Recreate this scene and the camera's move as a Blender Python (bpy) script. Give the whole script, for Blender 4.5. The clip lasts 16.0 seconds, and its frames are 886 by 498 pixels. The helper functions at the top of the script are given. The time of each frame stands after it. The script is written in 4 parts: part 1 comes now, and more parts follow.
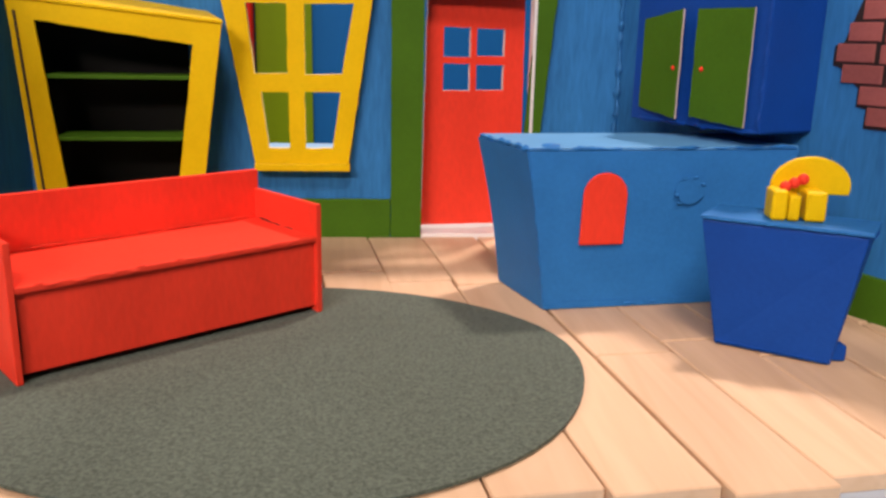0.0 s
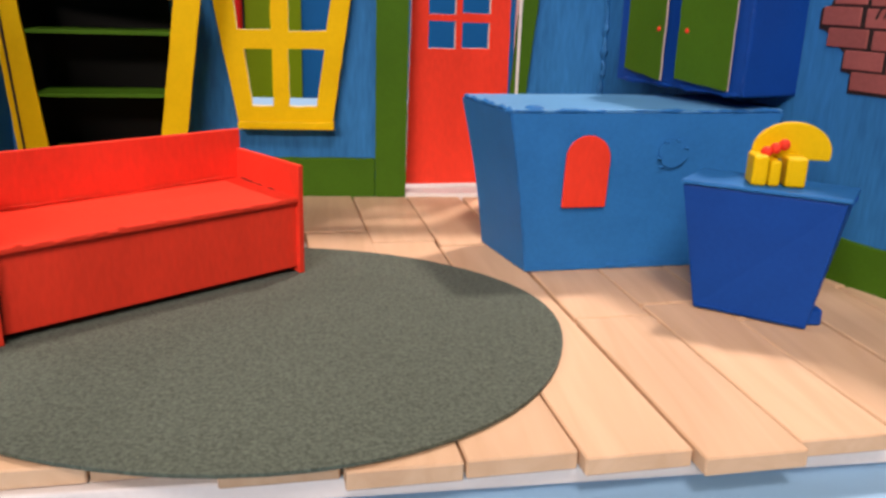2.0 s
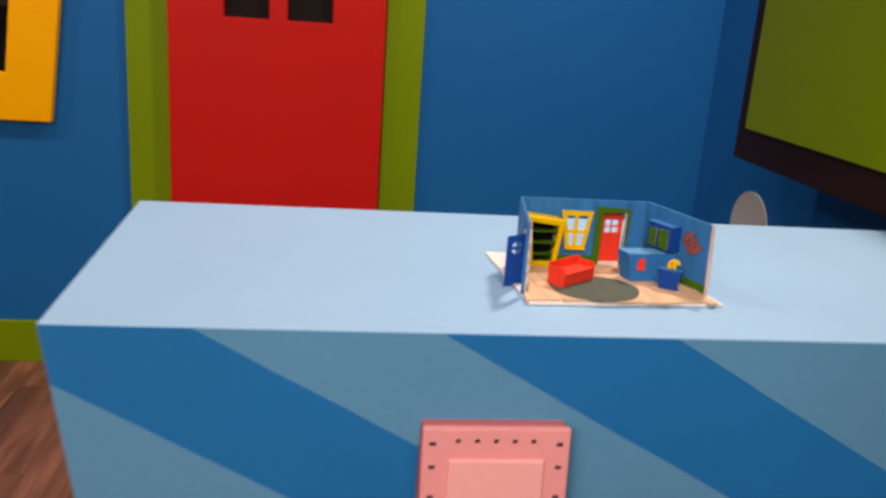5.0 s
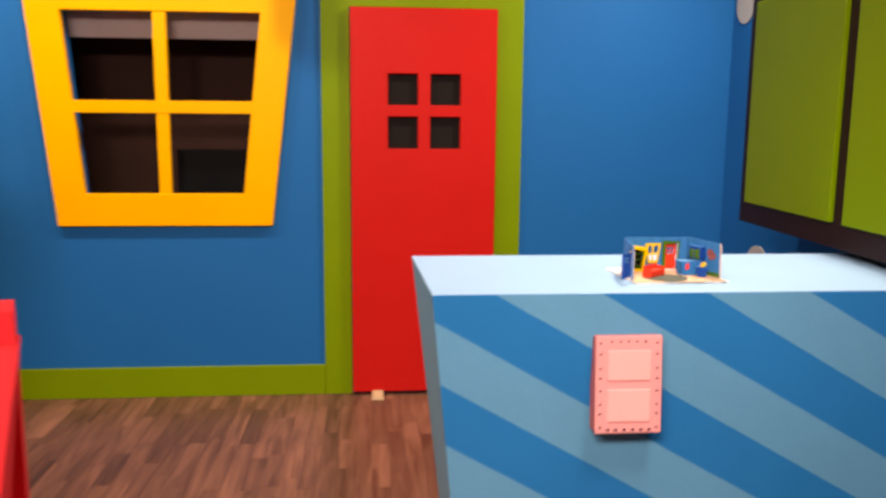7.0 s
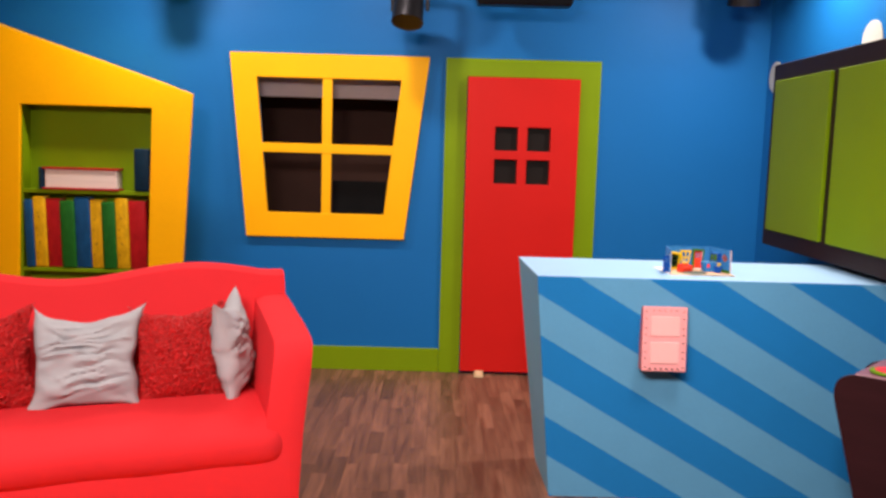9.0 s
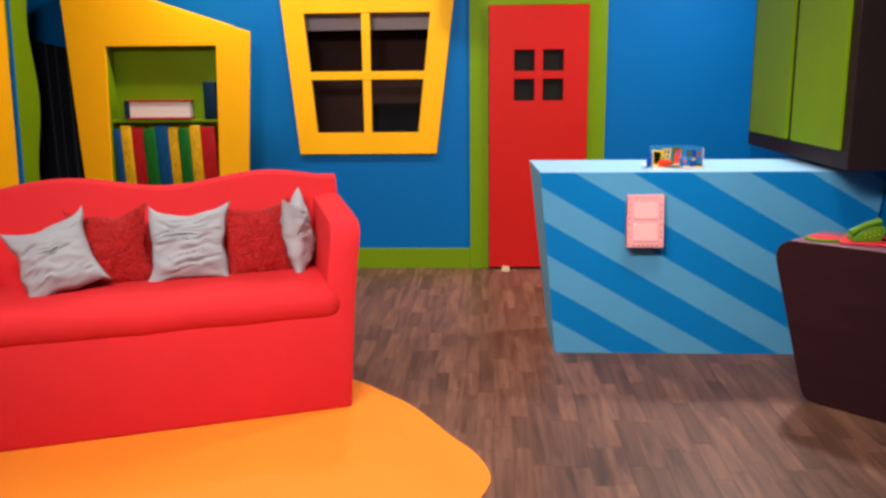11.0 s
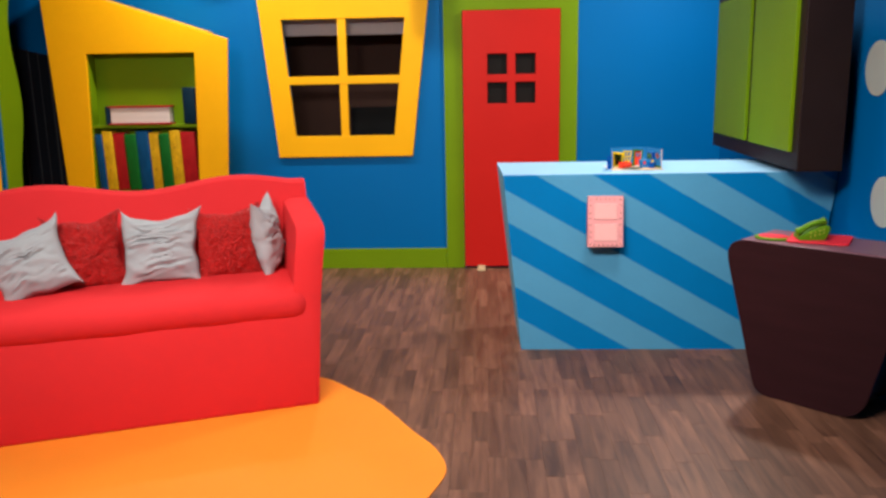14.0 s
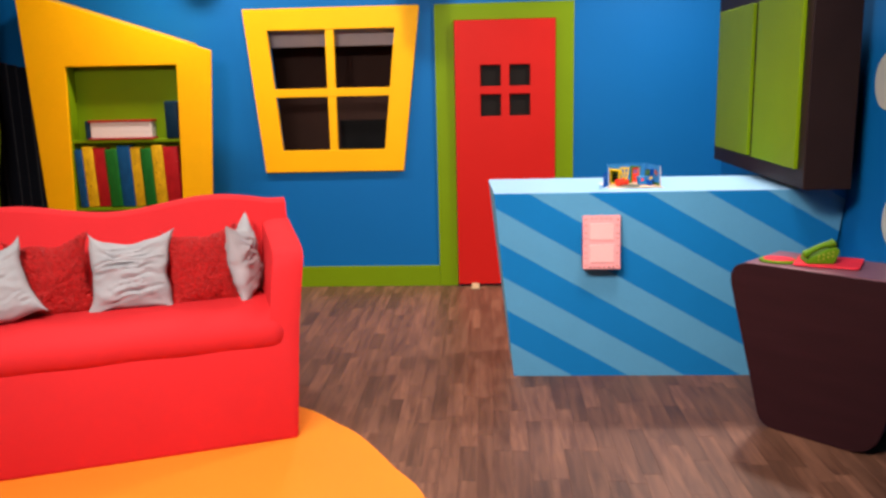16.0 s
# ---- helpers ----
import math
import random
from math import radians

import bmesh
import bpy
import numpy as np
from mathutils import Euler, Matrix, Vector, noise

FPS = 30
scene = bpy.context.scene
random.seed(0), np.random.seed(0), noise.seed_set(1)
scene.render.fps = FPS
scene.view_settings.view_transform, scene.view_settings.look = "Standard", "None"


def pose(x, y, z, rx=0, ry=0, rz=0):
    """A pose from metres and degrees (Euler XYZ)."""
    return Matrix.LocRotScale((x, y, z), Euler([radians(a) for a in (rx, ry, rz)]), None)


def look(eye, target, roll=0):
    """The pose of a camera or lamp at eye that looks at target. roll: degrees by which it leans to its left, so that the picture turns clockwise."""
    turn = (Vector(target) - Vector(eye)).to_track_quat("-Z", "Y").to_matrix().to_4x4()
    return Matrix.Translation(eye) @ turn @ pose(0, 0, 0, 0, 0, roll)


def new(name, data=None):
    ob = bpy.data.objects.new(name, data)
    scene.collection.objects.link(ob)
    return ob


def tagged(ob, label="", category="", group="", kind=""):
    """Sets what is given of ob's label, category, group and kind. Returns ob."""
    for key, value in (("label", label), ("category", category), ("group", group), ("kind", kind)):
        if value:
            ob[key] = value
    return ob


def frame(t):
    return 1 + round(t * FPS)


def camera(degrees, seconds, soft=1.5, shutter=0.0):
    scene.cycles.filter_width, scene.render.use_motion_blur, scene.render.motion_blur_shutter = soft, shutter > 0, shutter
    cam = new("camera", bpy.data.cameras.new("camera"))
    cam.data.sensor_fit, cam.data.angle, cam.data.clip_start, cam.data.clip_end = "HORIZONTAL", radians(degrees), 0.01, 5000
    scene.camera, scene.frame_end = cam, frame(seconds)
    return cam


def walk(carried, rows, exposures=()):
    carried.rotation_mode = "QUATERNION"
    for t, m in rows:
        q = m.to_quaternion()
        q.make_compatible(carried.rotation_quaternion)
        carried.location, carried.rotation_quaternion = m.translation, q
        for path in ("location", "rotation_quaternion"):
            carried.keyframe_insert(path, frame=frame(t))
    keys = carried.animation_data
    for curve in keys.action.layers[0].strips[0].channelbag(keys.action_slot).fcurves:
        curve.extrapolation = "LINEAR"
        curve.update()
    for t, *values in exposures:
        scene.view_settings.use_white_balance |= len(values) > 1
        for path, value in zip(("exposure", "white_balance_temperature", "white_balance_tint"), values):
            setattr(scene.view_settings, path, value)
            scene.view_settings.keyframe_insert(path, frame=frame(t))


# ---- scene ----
cam = camera(56.0, 16.0, soft=2.8, shutter=0.5)
PATH = [
    (0, (1.0, -2.161, 1.097), (1.207, -0.233, 0.608), 1.3),
    (0.5, (1.0, -2.16, 1.097), (1.215, -0.233, 0.609), 1.3),
    (1, (1.0, -2.16, 1.098), (1.226, -0.237, 0.595), 1.3),
    (1.5, (1.0, -2.16, 1.097), (1.237, -0.247, 0.566), 1.4),
    (2, (1.002, -2.161, 1.099), (1.232, -0.265, 0.505), 1.9),
    (2.2, (1.002, -2.163, 1.104), (1.224, -0.268, 0.505), 2.3),
    (2.5, (1.003, -2.179, 1.129), (1.187, -0.28, 0.529), 1.7),
    (2.8, (0.991, -2.214, 1.172), (1.200, -0.330, 0.513), 2.3),
    (2.9, (0.987, -2.241, 1.186), (1.201, -0.363, 0.533), 2.5),
    (3, (0.984, -2.274, 1.193), (1.185, -0.382, 0.577), 2.25),
    (3.2, (0.974, -2.33, 1.209), (1.176, -0.425, 0.632), 2.5),
    (3.5, (0.952, -2.440, 1.241), (1.148, -0.526, 0.695), 3.0),
    (4, (0.857, -2.659, 1.309), (1.079, -0.764, 0.709), 4.5),
    (4.2, (0.812, -2.735, 1.33), (1.026, -0.844, 0.715), 5.0),
    (6.3, (0.251, -3.882, 1.472), (0.564, -1.951, 1.054), 1.9),
    (6.5, (0.195, -4.016, 1.479), (0.49, -2.081, 1.068), 1.6),
    (7, (0.108, -4.375, 1.513), (0.278, -2.409, 1.188), 0.5),
    (7.5, (-0.019, -4.742, 1.513), (0.07, -2.778, 1.148), 0.8),
    (8, (-0.099, -5.044, 1.493), (-0.055, -3.086, 1.085), 1.6),
    (8.5, (-0.106, -5.345, 1.505), (-0.106, -3.372, 1.18), 2.0),
    (9, (-0.142, -5.684, 1.547), (-0.139, -3.698, 1.308), 1.6),
    (9.5, (-0.144, -6.005, 1.545), (-0.146, -4.026, 1.252), 1.2),
    (10, (-0.107, -6.239, 1.536), (-0.181, -4.273, 1.178), 0.5),
    (12.5, (0.124, -6.697, 1.527), (0.009, -4.746, 1.102), -1.1),
    (13, (0.141, -6.703, 1.532), (0.038, -4.75, 1.112), -1.0),
    (13.5, (0.154, -6.692, 1.553), (0.055, -4.739, 1.134), -1.1),
    (14, (0.182, -6.661, 1.573), (0.076, -4.708, 1.157), -1.1),
    (14.5, (0.211, -6.607, 1.583), (0.093, -4.653, 1.175), -1.3),
    (15, (0.206, -6.52, 1.603), (0.088, -4.565, 1.197), -1.3),
    (15.5, (0.197, -6.408, 1.633), (0.081, -4.454, 1.223), -1.25),
    (16, (0.243, -6.424, 1.6), (0.133, -4.467, 1.202), -1.3),
]
walk(cam, [(t, look(eye, target, roll)) for t, eye, target, roll in PATH],
     exposures=[(0.0, -0.82, 6800, 28), (1.5, -0.82, 6800, 28), (2.0, -0.86, 6800, 28), (2.6, -0.95, 6650, 25), (3.0, -1.08, 6550, 24), (3.5, -1.2, 6350, 24), (4.2, -1.24, 6600, 25),
                (6.3, -0.22, 7900, 29), (7.0, -0.22, 7700, 28), (8.5, -0.33, 7150, 26), (9.2, -0.2, 6700, 24), (10.0, -0.2, 6550, 23), (12.3, -0.37, 5900, 4), (13.5, -0.37, 6100, 6), (14.5, -0.2, 6300, 12), (16.0, -0.12, 6550, 17)])

# ---------------------------------------------------------------- light
world = bpy.data.worlds.new("studio_dark")
scene.world = world
world.use_nodes = True
world.node_tree.nodes["Background"].inputs[0].default_value = (0.9, 0.95, 1.0, 1)
world.node_tree.nodes["Background"].inputs[1].default_value = 0.02


def area_lamp(name, eye, target, power, sx, sy, colour, spread):
    data = bpy.data.lights.new(name, "AREA")
    data.shape, data.size, data.size_y = "RECTANGLE", sx, sy
    data.energy, data.color, data.spread = power, colour, radians(spread)
    ob = new(name, data)
    ob.matrix_world = look(eye, target)
    return ob


WARM = (1.0, 0.93, 0.84)
area_lamp("stage_light_right", (1.72, -1.0, 2.92), (0.75, -1.6, 0.9), 80, 0.18, 0.18, (1.0, 0.90, 0.78), 180)
area_lamp("stage_light_front", (0.95, -3.4, 2.92), (1.0, -1.95, 1.0), 10, 0.45, 0.45, WARM, 80)
area_lamp("stage_light_left", (-0.65, -1.0, 2.92), (-0.5, -0.8, 0.4), 25, 0.12, 0.12, WARM, 180)
area_lamp("stage_light_bookcase", (-1.9, -0.95, 2.92), (-1.9, -0.7, 0), 42, 0.3, 0.2, WARM, 180)
area_lamp("softbox_lamp_near_table", (-0.35, -5.2, 2.92), (0.9, -2.6, 0.3), 66, 0.9, 0.5, WARM, 110)
area_lamp("softbox_lamp_near_sofa", (-1.5, -5.2, 2.92), (-1.5, -2.4, 0.4), 54, 0.9, 0.5, WARM, 110)


# ---------------------------------------------------------------- materials
def material(name, colour, rough=0.55, grain=0.12, scale=6.0, bump=0.12, fine=90.0, metal=0.0, spec=0.13,
             stretch=(1, 1, 1), vary=0.0, sheen=0.0, dist=0.002, coat=0.0):
    """Painted or natural surface: soft blotches, fine grain and relief, in real-world size."""
    m = bpy.data.materials.new(name)
    m.use_nodes = True
    nt = m.node_tree
    n, link = nt.nodes, nt.links.new
    b = n["Principled BSDF"]
    b.inputs["Roughness"].default_value = rough
    b.inputs["Metallic"].default_value = metal
    b.inputs["Specular IOR Level"].default_value = spec
    b.inputs["Sheen Weight"].default_value = sheen
    b.inputs["Coat Weight"].default_value = coat
    tc = n.new("ShaderNodeNewGeometry")
    mp = n.new("ShaderNodeMapping")
    mp.inputs["Scale"].default_value = stretch
    link(tc.outputs["Position"], mp.inputs["Vector"])
    big = n.new("ShaderNodeTexNoise")
    big.inputs["Scale"].default_value = scale
    big.inputs["Detail"].default_value = 5
    small = n.new("ShaderNodeTexNoise")
    small.inputs["Scale"].default_value = fine
    small.inputs["Detail"].default_value = 4
    link(mp.outputs[0], big.inputs["Vector"])
    link(mp.outputs[0], small.inputs["Vector"])
    mix = n.new("ShaderNodeMix")
    mix.data_type = "FLOAT"
    mix.inputs[0].default_value = 0.4
    link(big.outputs[0], mix.inputs[2])
    link(small.outputs[0], mix.inputs[3])
    ramp = n.new("ShaderNodeMapRange")
    ramp.inputs[1].default_value, ramp.inputs[2].default_value = 0.25, 0.75
    ramp.inputs[3].default_value, ramp.inputs[4].default_value = 1 - grain, 1 + grain
    link(mix.outputs[0], ramp.inputs[0])
    last = ramp.outputs[0]
    if vary:
        info = n.new("ShaderNodeObjectInfo")
        vr = n.new("ShaderNodeMapRange")
        vr.inputs[3].default_value, vr.inputs[4].default_value = 1 - vary, 1 + vary
        link(info.outputs["Random"], vr.inputs[0])
        mul = n.new("ShaderNodeMath")
        mul.operation = "MULTIPLY"
        link(last, mul.inputs[0])
        link(vr.outputs[0], mul.inputs[1])
        last = mul.outputs[0]
    vm = n.new("ShaderNodeVectorMath")
    vm.operation = "SCALE"
    vm.inputs[0].default_value = colour
    link(last, vm.inputs["Scale"])
    link(vm.outputs[0], b.inputs["Base Color"])
    rr = n.new("ShaderNodeMapRange")
    rr.inputs[3].default_value, rr.inputs[4].default_value = max(0.05, rough - 0.1), min(1, rough + 0.1)
    link(small.outputs[0], rr.inputs[0])
    link(rr.outputs[0], b.inputs["Roughness"])
    bp = n.new("ShaderNodeBump")
    bp.inputs["Strength"].default_value = bump
    bp.inputs["Distance"].default_value = dist
    link(mix.outputs[0], bp.inputs["Height"])
    link(bp.outputs[0], b.inputs["Normal"])
    return m


def wood_material(name, dark, light, rough, scale, rings, vary, bump=0.1, dist=0.001, joined=False):
    """Wood with long grain along y, and a shift in tone from board to board."""
    m = bpy.data.materials.new(name)
    m.use_nodes = True
    nt = m.node_tree
    n, link = nt.nodes, nt.links.new
    b = n["Principled BSDF"]
    b.inputs["Specular IOR Level"].default_value = 0.35
    geo = n.new("ShaderNodeNewGeometry")
    info = n.new("ShaderNodeObjectInfo")
    off = n.new("ShaderNodeVectorMath")
    off.operation = "SCALE"
    off.inputs[0].default_value = (3.7, 9.1, 1.3)
    tone = geo.outputs["Random Per Island"] if joined else info.outputs["Random"]
    link(tone, off.inputs["Scale"])
    add = n.new("ShaderNodeVectorMath")
    link(geo.outputs["Position"], add.inputs[0])
    link(off.outputs[0], add.inputs[1])
    mp = n.new("ShaderNodeMapping")
    mp.inputs["Scale"].default_value = (scale, scale * 0.09, scale)
    link(add.outputs[0], mp.inputs["Vector"])
    grain = n.new("ShaderNodeTexNoise")
    grain.inputs["Scale"].default_value = 1.0
    grain.inputs["Detail"].default_value = 7
    grain.inputs["Distortion"].default_value = rings
    link(mp.outputs[0], grain.inputs["Vector"])
    mp2 = n.new("ShaderNodeMapping")
    mp2.inputs["Scale"].default_value = (scale * 0.12, scale * 0.05, scale * 0.12)
    link(add.outputs[0], mp2.inputs["Vector"])
    blot = n.new("ShaderNodeTexNoise")
    blot.inputs["Scale"].default_value = 1.0
    link(mp2.outputs[0], blot.inputs["Vector"])
    cr = n.new("ShaderNodeValToRGB")
    cr.color_ramp.elements[0].position, cr.color_ramp.elements[1].position = 0.3, 0.68
    cr.color_ramp.elements[0].color, cr.color_ramp.elements[1].color = (*dark, 1), (*light, 1)
    link(grain.outputs[0], cr.inputs[0])
    vr = n.new("ShaderNodeMapRange")
    vr.inputs[3].default_value, vr.inputs[4].default_value = 1 - vary, 1 + vary
    link(tone, vr.inputs[0])
    br = n.new("ShaderNodeMapRange")
    br.inputs[3].default_value, br.inputs[4].default_value = 0.75, 1.25
    link(blot.outputs[0], br.inputs[0])
    mul = n.new("ShaderNodeMath")
    mul.operation = "MULTIPLY"
    link(vr.outputs[0], mul.inputs[0])
    link(br.outputs[0], mul.inputs[1])
    vm = n.new("ShaderNodeVectorMath")
    vm.operation = "SCALE"
    link(cr.outputs[0], vm.inputs[0])
    link(mul.outputs[0], vm.inputs["Scale"])
    link(vm.outputs[0], b.inputs["Base Color"])
    rr = n.new("ShaderNodeMapRange")
    rr.inputs[3].default_value, rr.inputs[4].default_value = rough - 0.1, rough + 0.12
    link(grain.outputs[0], rr.inputs[0])
    link(rr.outputs[0], b.inputs["Roughness"])
    bp = n.new("ShaderNodeBump")
    bp.inputs["Strength"].default_value, bp.inputs["Distance"].default_value = bump, dist
    link(grain.outputs[0], bp.inputs["Height"])
    link(bp.outputs[0], b.inputs["Normal"])
    return m


def stripe_material(name, light, dark, start, width, slope, rough):
    """Two paint colours in even slanting bands over a flat front: position x and z alone decide."""
    m = material(name, (1, 1, 1), rough, grain=0.07, scale=4, bump=0.08)
    nt = m.node_tree
    n, link = nt.nodes, nt.links.new
    geo = n.new("ShaderNodeNewGeometry")
    sep = n.new("ShaderNodeSeparateXYZ")
    link(geo.outputs["Position"], sep.inputs[0])
    a = n.new("ShaderNodeMath")
    a.operation = "MULTIPLY_ADD"
    a.inputs[1].default_value, a.inputs[2].default_value = slope, -start - slope * 1.02
    link(sep.outputs["Z"], a.inputs[0])
    wob = n.new("ShaderNodeTexNoise")
    wob.inputs["Scale"].default_value = 9
    link(geo.outputs["Position"], wob.inputs["Vector"])
    w2 = n.new("ShaderNodeMath")
    w2.operation = "MULTIPLY_ADD"
    w2.inputs[1].default_value, w2.inputs[2].default_value = 0.008, -0.004
    link(wob.outputs[0], w2.inputs[0])
    s = n.new("ShaderNodeMath")
    link(sep.outputs["X"], s.inputs[0])
    link(a.outputs[0], s.inputs[1])
    s2 = n.new("ShaderNodeMath")
    link(s.outputs[0], s2.inputs[0])
    link(w2.outputs[0], s2.inputs[1])
    md = n.new("ShaderNodeMath")
    md.operation = "FLOORED_MODULO"
    md.inputs[1].default_value = 2 * width
    link(s2.outputs[0], md.inputs[0])
    gt = n.new("ShaderNodeMapRange")
    gt.inputs[1].default_value, gt.inputs[2].default_value = width - 0.0015, width + 0.0015
    link(md.outputs[0], gt.inputs[0])
    mx = n.new("ShaderNodeMix")
    mx.data_type = "RGBA"
    mx.inputs[6].default_value, mx.inputs[7].default_value = (*light, 1), (*dark, 1)
    link(gt.outputs[0], mx.inputs[0])
    vm = [k for k in n if k.type == "VECT_MATH"][0]
    link(mx.outputs[2], vm.inputs[0])
    return m


BLUE = (0.0, 0.122, 0.365)
wall_blue = material("wall_blue_paint", BLUE, 0.5, grain=0.06, scale=1.5, bump=0.1, fine=60)
wall_dot = material("wall_pale_dot_paint", (0.42, 0.45, 0.42), 0.6, grain=0.06, scale=5)
green_paint = material("lime_green_paint", (0.15, 0.25, 0.001), 0.5, grain=0.08, scale=3, bump=0.1)
yellow_paint = material("warm_yellow_paint", (0.90, 0.42, 0.0), 0.45, grain=0.06, scale=3, bump=0.1)
door_red = material("door_red_paint", (0.52, 0.012, 0.008), 0.45, grain=0.07, scale=3, bump=0.1)
dark_pane = material("dark_pane", (0.008, 0.006, 0.005), 0.6, grain=0.15, scale=5)
recess_brown = material("recess_dark_brown", (0.036, 0.015, 0.010), 0.7, grain=0.2, scale=5)
blind_grey = material("grey_blind_cloth", (0.45, 0.38, 0.37), 0.8, grain=0.08, scale=8)
black_matt = material("black_matt", (0.001, 0.001, 0.001), 0.6, grain=0.2, scale=8)
cloth_black = material("black_sheet_cloth", (0.006, 0.008, 0.014), 0.9, grain=0.2, scale=4, sheen=0.1)
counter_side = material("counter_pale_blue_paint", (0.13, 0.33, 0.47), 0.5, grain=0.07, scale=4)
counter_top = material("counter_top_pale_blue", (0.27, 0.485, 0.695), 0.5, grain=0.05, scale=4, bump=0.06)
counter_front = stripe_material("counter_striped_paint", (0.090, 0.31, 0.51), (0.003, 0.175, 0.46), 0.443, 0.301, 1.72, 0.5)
dark_wood = material("dark_brown_laminate", (0.026, 0.007, 0.009), 0.5, grain=0.25, scale=3, stretch=(1, 1, 6), bump=0.08)
# the mauve sheen on the dark table's top is put into its base colour
table_top = material("table_top_painted_sheen", (0.22, 0.10, 0.13), 0.35, grain=0.12, scale=5)
cabinet_brown = material("cabinet_dark_brown", (0.018, 0.009, 0.008), 0.5, grain=0.25, scale=4)
sofa_red = material("sofa_red_cloth", (0.66, 0.026, 0.030), 0.85, grain=0.06, scale=3, bump=0.3, fine=500, spec=0.1, dist=0.001)
rug_orange = material("orange_vinyl_rug", (0.90, 0.26, 0.022), 0.55, grain=0.05, scale=2, bump=0.1)
silver_cloth = material("silver_satin_cloth", (0.33, 0.33, 0.345), 0.6, grain=0.10, scale=14, bump=0.3, fine=260, spec=0.25)
sequin_red = material("red_sequin_cloth", (0.44, 0.010, 0.009), 0.42, grain=0.9, scale=120, bump=1.0, fine=300, spec=0.3, dist=0.01)
pink_foam = material("pink_foam", (0.80, 0.33, 0.33), 0.65, grain=0.06, scale=12)
pink_dark = material("pink_foam_edge", (0.55, 0.16, 0.16), 0.7, grain=0.1, scale=12)
pink_pale = material("pink_pale_panel", (0.85, 0.42, 0.40), 0.6, grain=0.05, scale=12)
ink = material("dark_ink", (0.05, 0.02, 0.025), 0.6)
phone_green = material("phone_green_plastic", (0.11, 0.24, 0.006), 0.45, grain=0.1)
pad_red = material("bright_red_pad", (0.75, 0.03, 0.05), 0.5)
cream = material("yellow_plastic", (0.42, 0.40, 0.05), 0.4)
paper = material("book_paper", (0.72, 0.60, 0.55), 0.8, grain=0.15, scale=3, stretch=(1, 1, 60))
stage_black = material("stage_light_black_metal", (0.012, 0.012, 0.014), 0.4, metal=0.6)
ceiling_black = material("ceiling_black_paint", (0.008, 0.008, 0.009), 0.8)
studio_grey = material("studio_wall_grey", (0.16, 0.16, 0.165), 0.8, grain=0.1, scale=2)
book_mats = {k: material("book_cover_" + k, c, 0.45, grain=0.35, scale=26, stretch=(1, 1, 0.5), bump=0.3) for k, c in {
    "blue": (0.003, 0.058, 0.16), "yellow": (0.62, 0.35, 0.006), "red": (0.38, 0.010, 0.012), "green": (0.007, 0.11, 0.013),
    "navy": (0.003, 0.020, 0.040), "brown": (0.36, 0.19, 0.01)}.items()}
FLOOR = ((0.090, 0.036, 0.021), (0.205, 0.090, 0.053), 0.45, 30, 0.6, 0.30)
floor_wood = wood_material("brown_laminate", *FLOOR)
floor_wood_far = wood_material("brown_laminate_joined", *FLOOR, joined=True)
floor_under = material("floor_joint_dark", (0.07, 0.035, 0.025), 0.8)
beige = material("beige_rubber", (0.5, 0.35, 0.2), 0.7)

# miniature: hand-painted card and balsa
mk = dict(scale=70, fine=900, bump=0.4, dist=0.0005)
mini_blue = material("mini_wall_blue", (0.020, 0.165, 0.40), 0.55, grain=0.42, stretch=(1, 1, 0.16), **dict(mk, scale=55))
mini_deep = material("mini_deep_blue", (0.002, 0.055, 0.29), 0.5, grain=0.14, **mk)
mini_ctr = material("mini_counter_blue", (0.015, 0.155, 0.42), 0.55, grain=0.16, **mk)
mini_ctr_top = material("mini_counter_top_blue", (0.09, 0.30, 0.55), 0.5, grain=0.12, **mk)
mini_green = material("mini_green", (0.045, 0.13, 0.006), 0.6, grain=0.15, **mk)
mini_yellow = material("mini_yellow", (0.74, 0.48, 0.0), 0.5, grain=0.10, **mk)
mini_red = material("mini_red", (0.80, 0.050, 0.022), 0.6, grain=0.16, stretch=(1, 1, 0.4), **mk)
mini_white = material("mini_foam_board", (0.75, 0.72, 0.68), 0.7, grain=0.06, **mk)
mini_black = material("mini_black_card", (0.006, 0.006, 0.005), 0.7, grain=0.3, **mk)
mini_brick = material("mini_brick_paint", (0.31, 0.092, 0.082), 0.7, grain=0.2, vary=0.1, **mk)
mini_rug = material("mini_grey_green_felt", (0.072, 0.094, 0.070), 0.95, grain=0.75, scale=1300, fine=3400, bump=0.5, dist=0.0004, sheen=0.1)
mini_wood = wood_material("mini_balsa", (0.57, 0.37, 0.215), (0.65, 0.445, 0.275), 0.6, 150, 1.4, 0.09, bump=0.2, dist=0.0003)
mini_pale = material("mini_pale_yellow_edge", (0.78, 0.66, 0.30), 0.7, grain=0.2, **mk)
mini_raw = material("mini_raw_card_edge", (0.60, 0.48, 0.42), 0.8, grain=0.12, **mk)
pencil = material("pencil_line", (0.03, 0.02, 0.02), 0.7)


# ---------------------------------------------------------------- mesh helpers
def finish(bm, name, mats, parent=None, label="", smooth=False, m=None):
    bmesh.ops.recalc_face_normals(bm, faces=bm.faces[:])
    me = bpy.data.meshes.new(name)
    bm.to_mesh(me)
    bm.free()
    for k in mats if isinstance(mats, (list, tuple)) else [mats]:
        me.materials.append(k)
    if smooth:
        for p in me.polygons:
            p.use_smooth = True
        me.set_sharp_from_angle(angle=radians(40))
    ob = new(name, me)
    if parent is not None:
        ob.parent = parent
    if m is not None:
        ob.matrix_basis = m
    if label:
        ob["label"] = label
    return ob


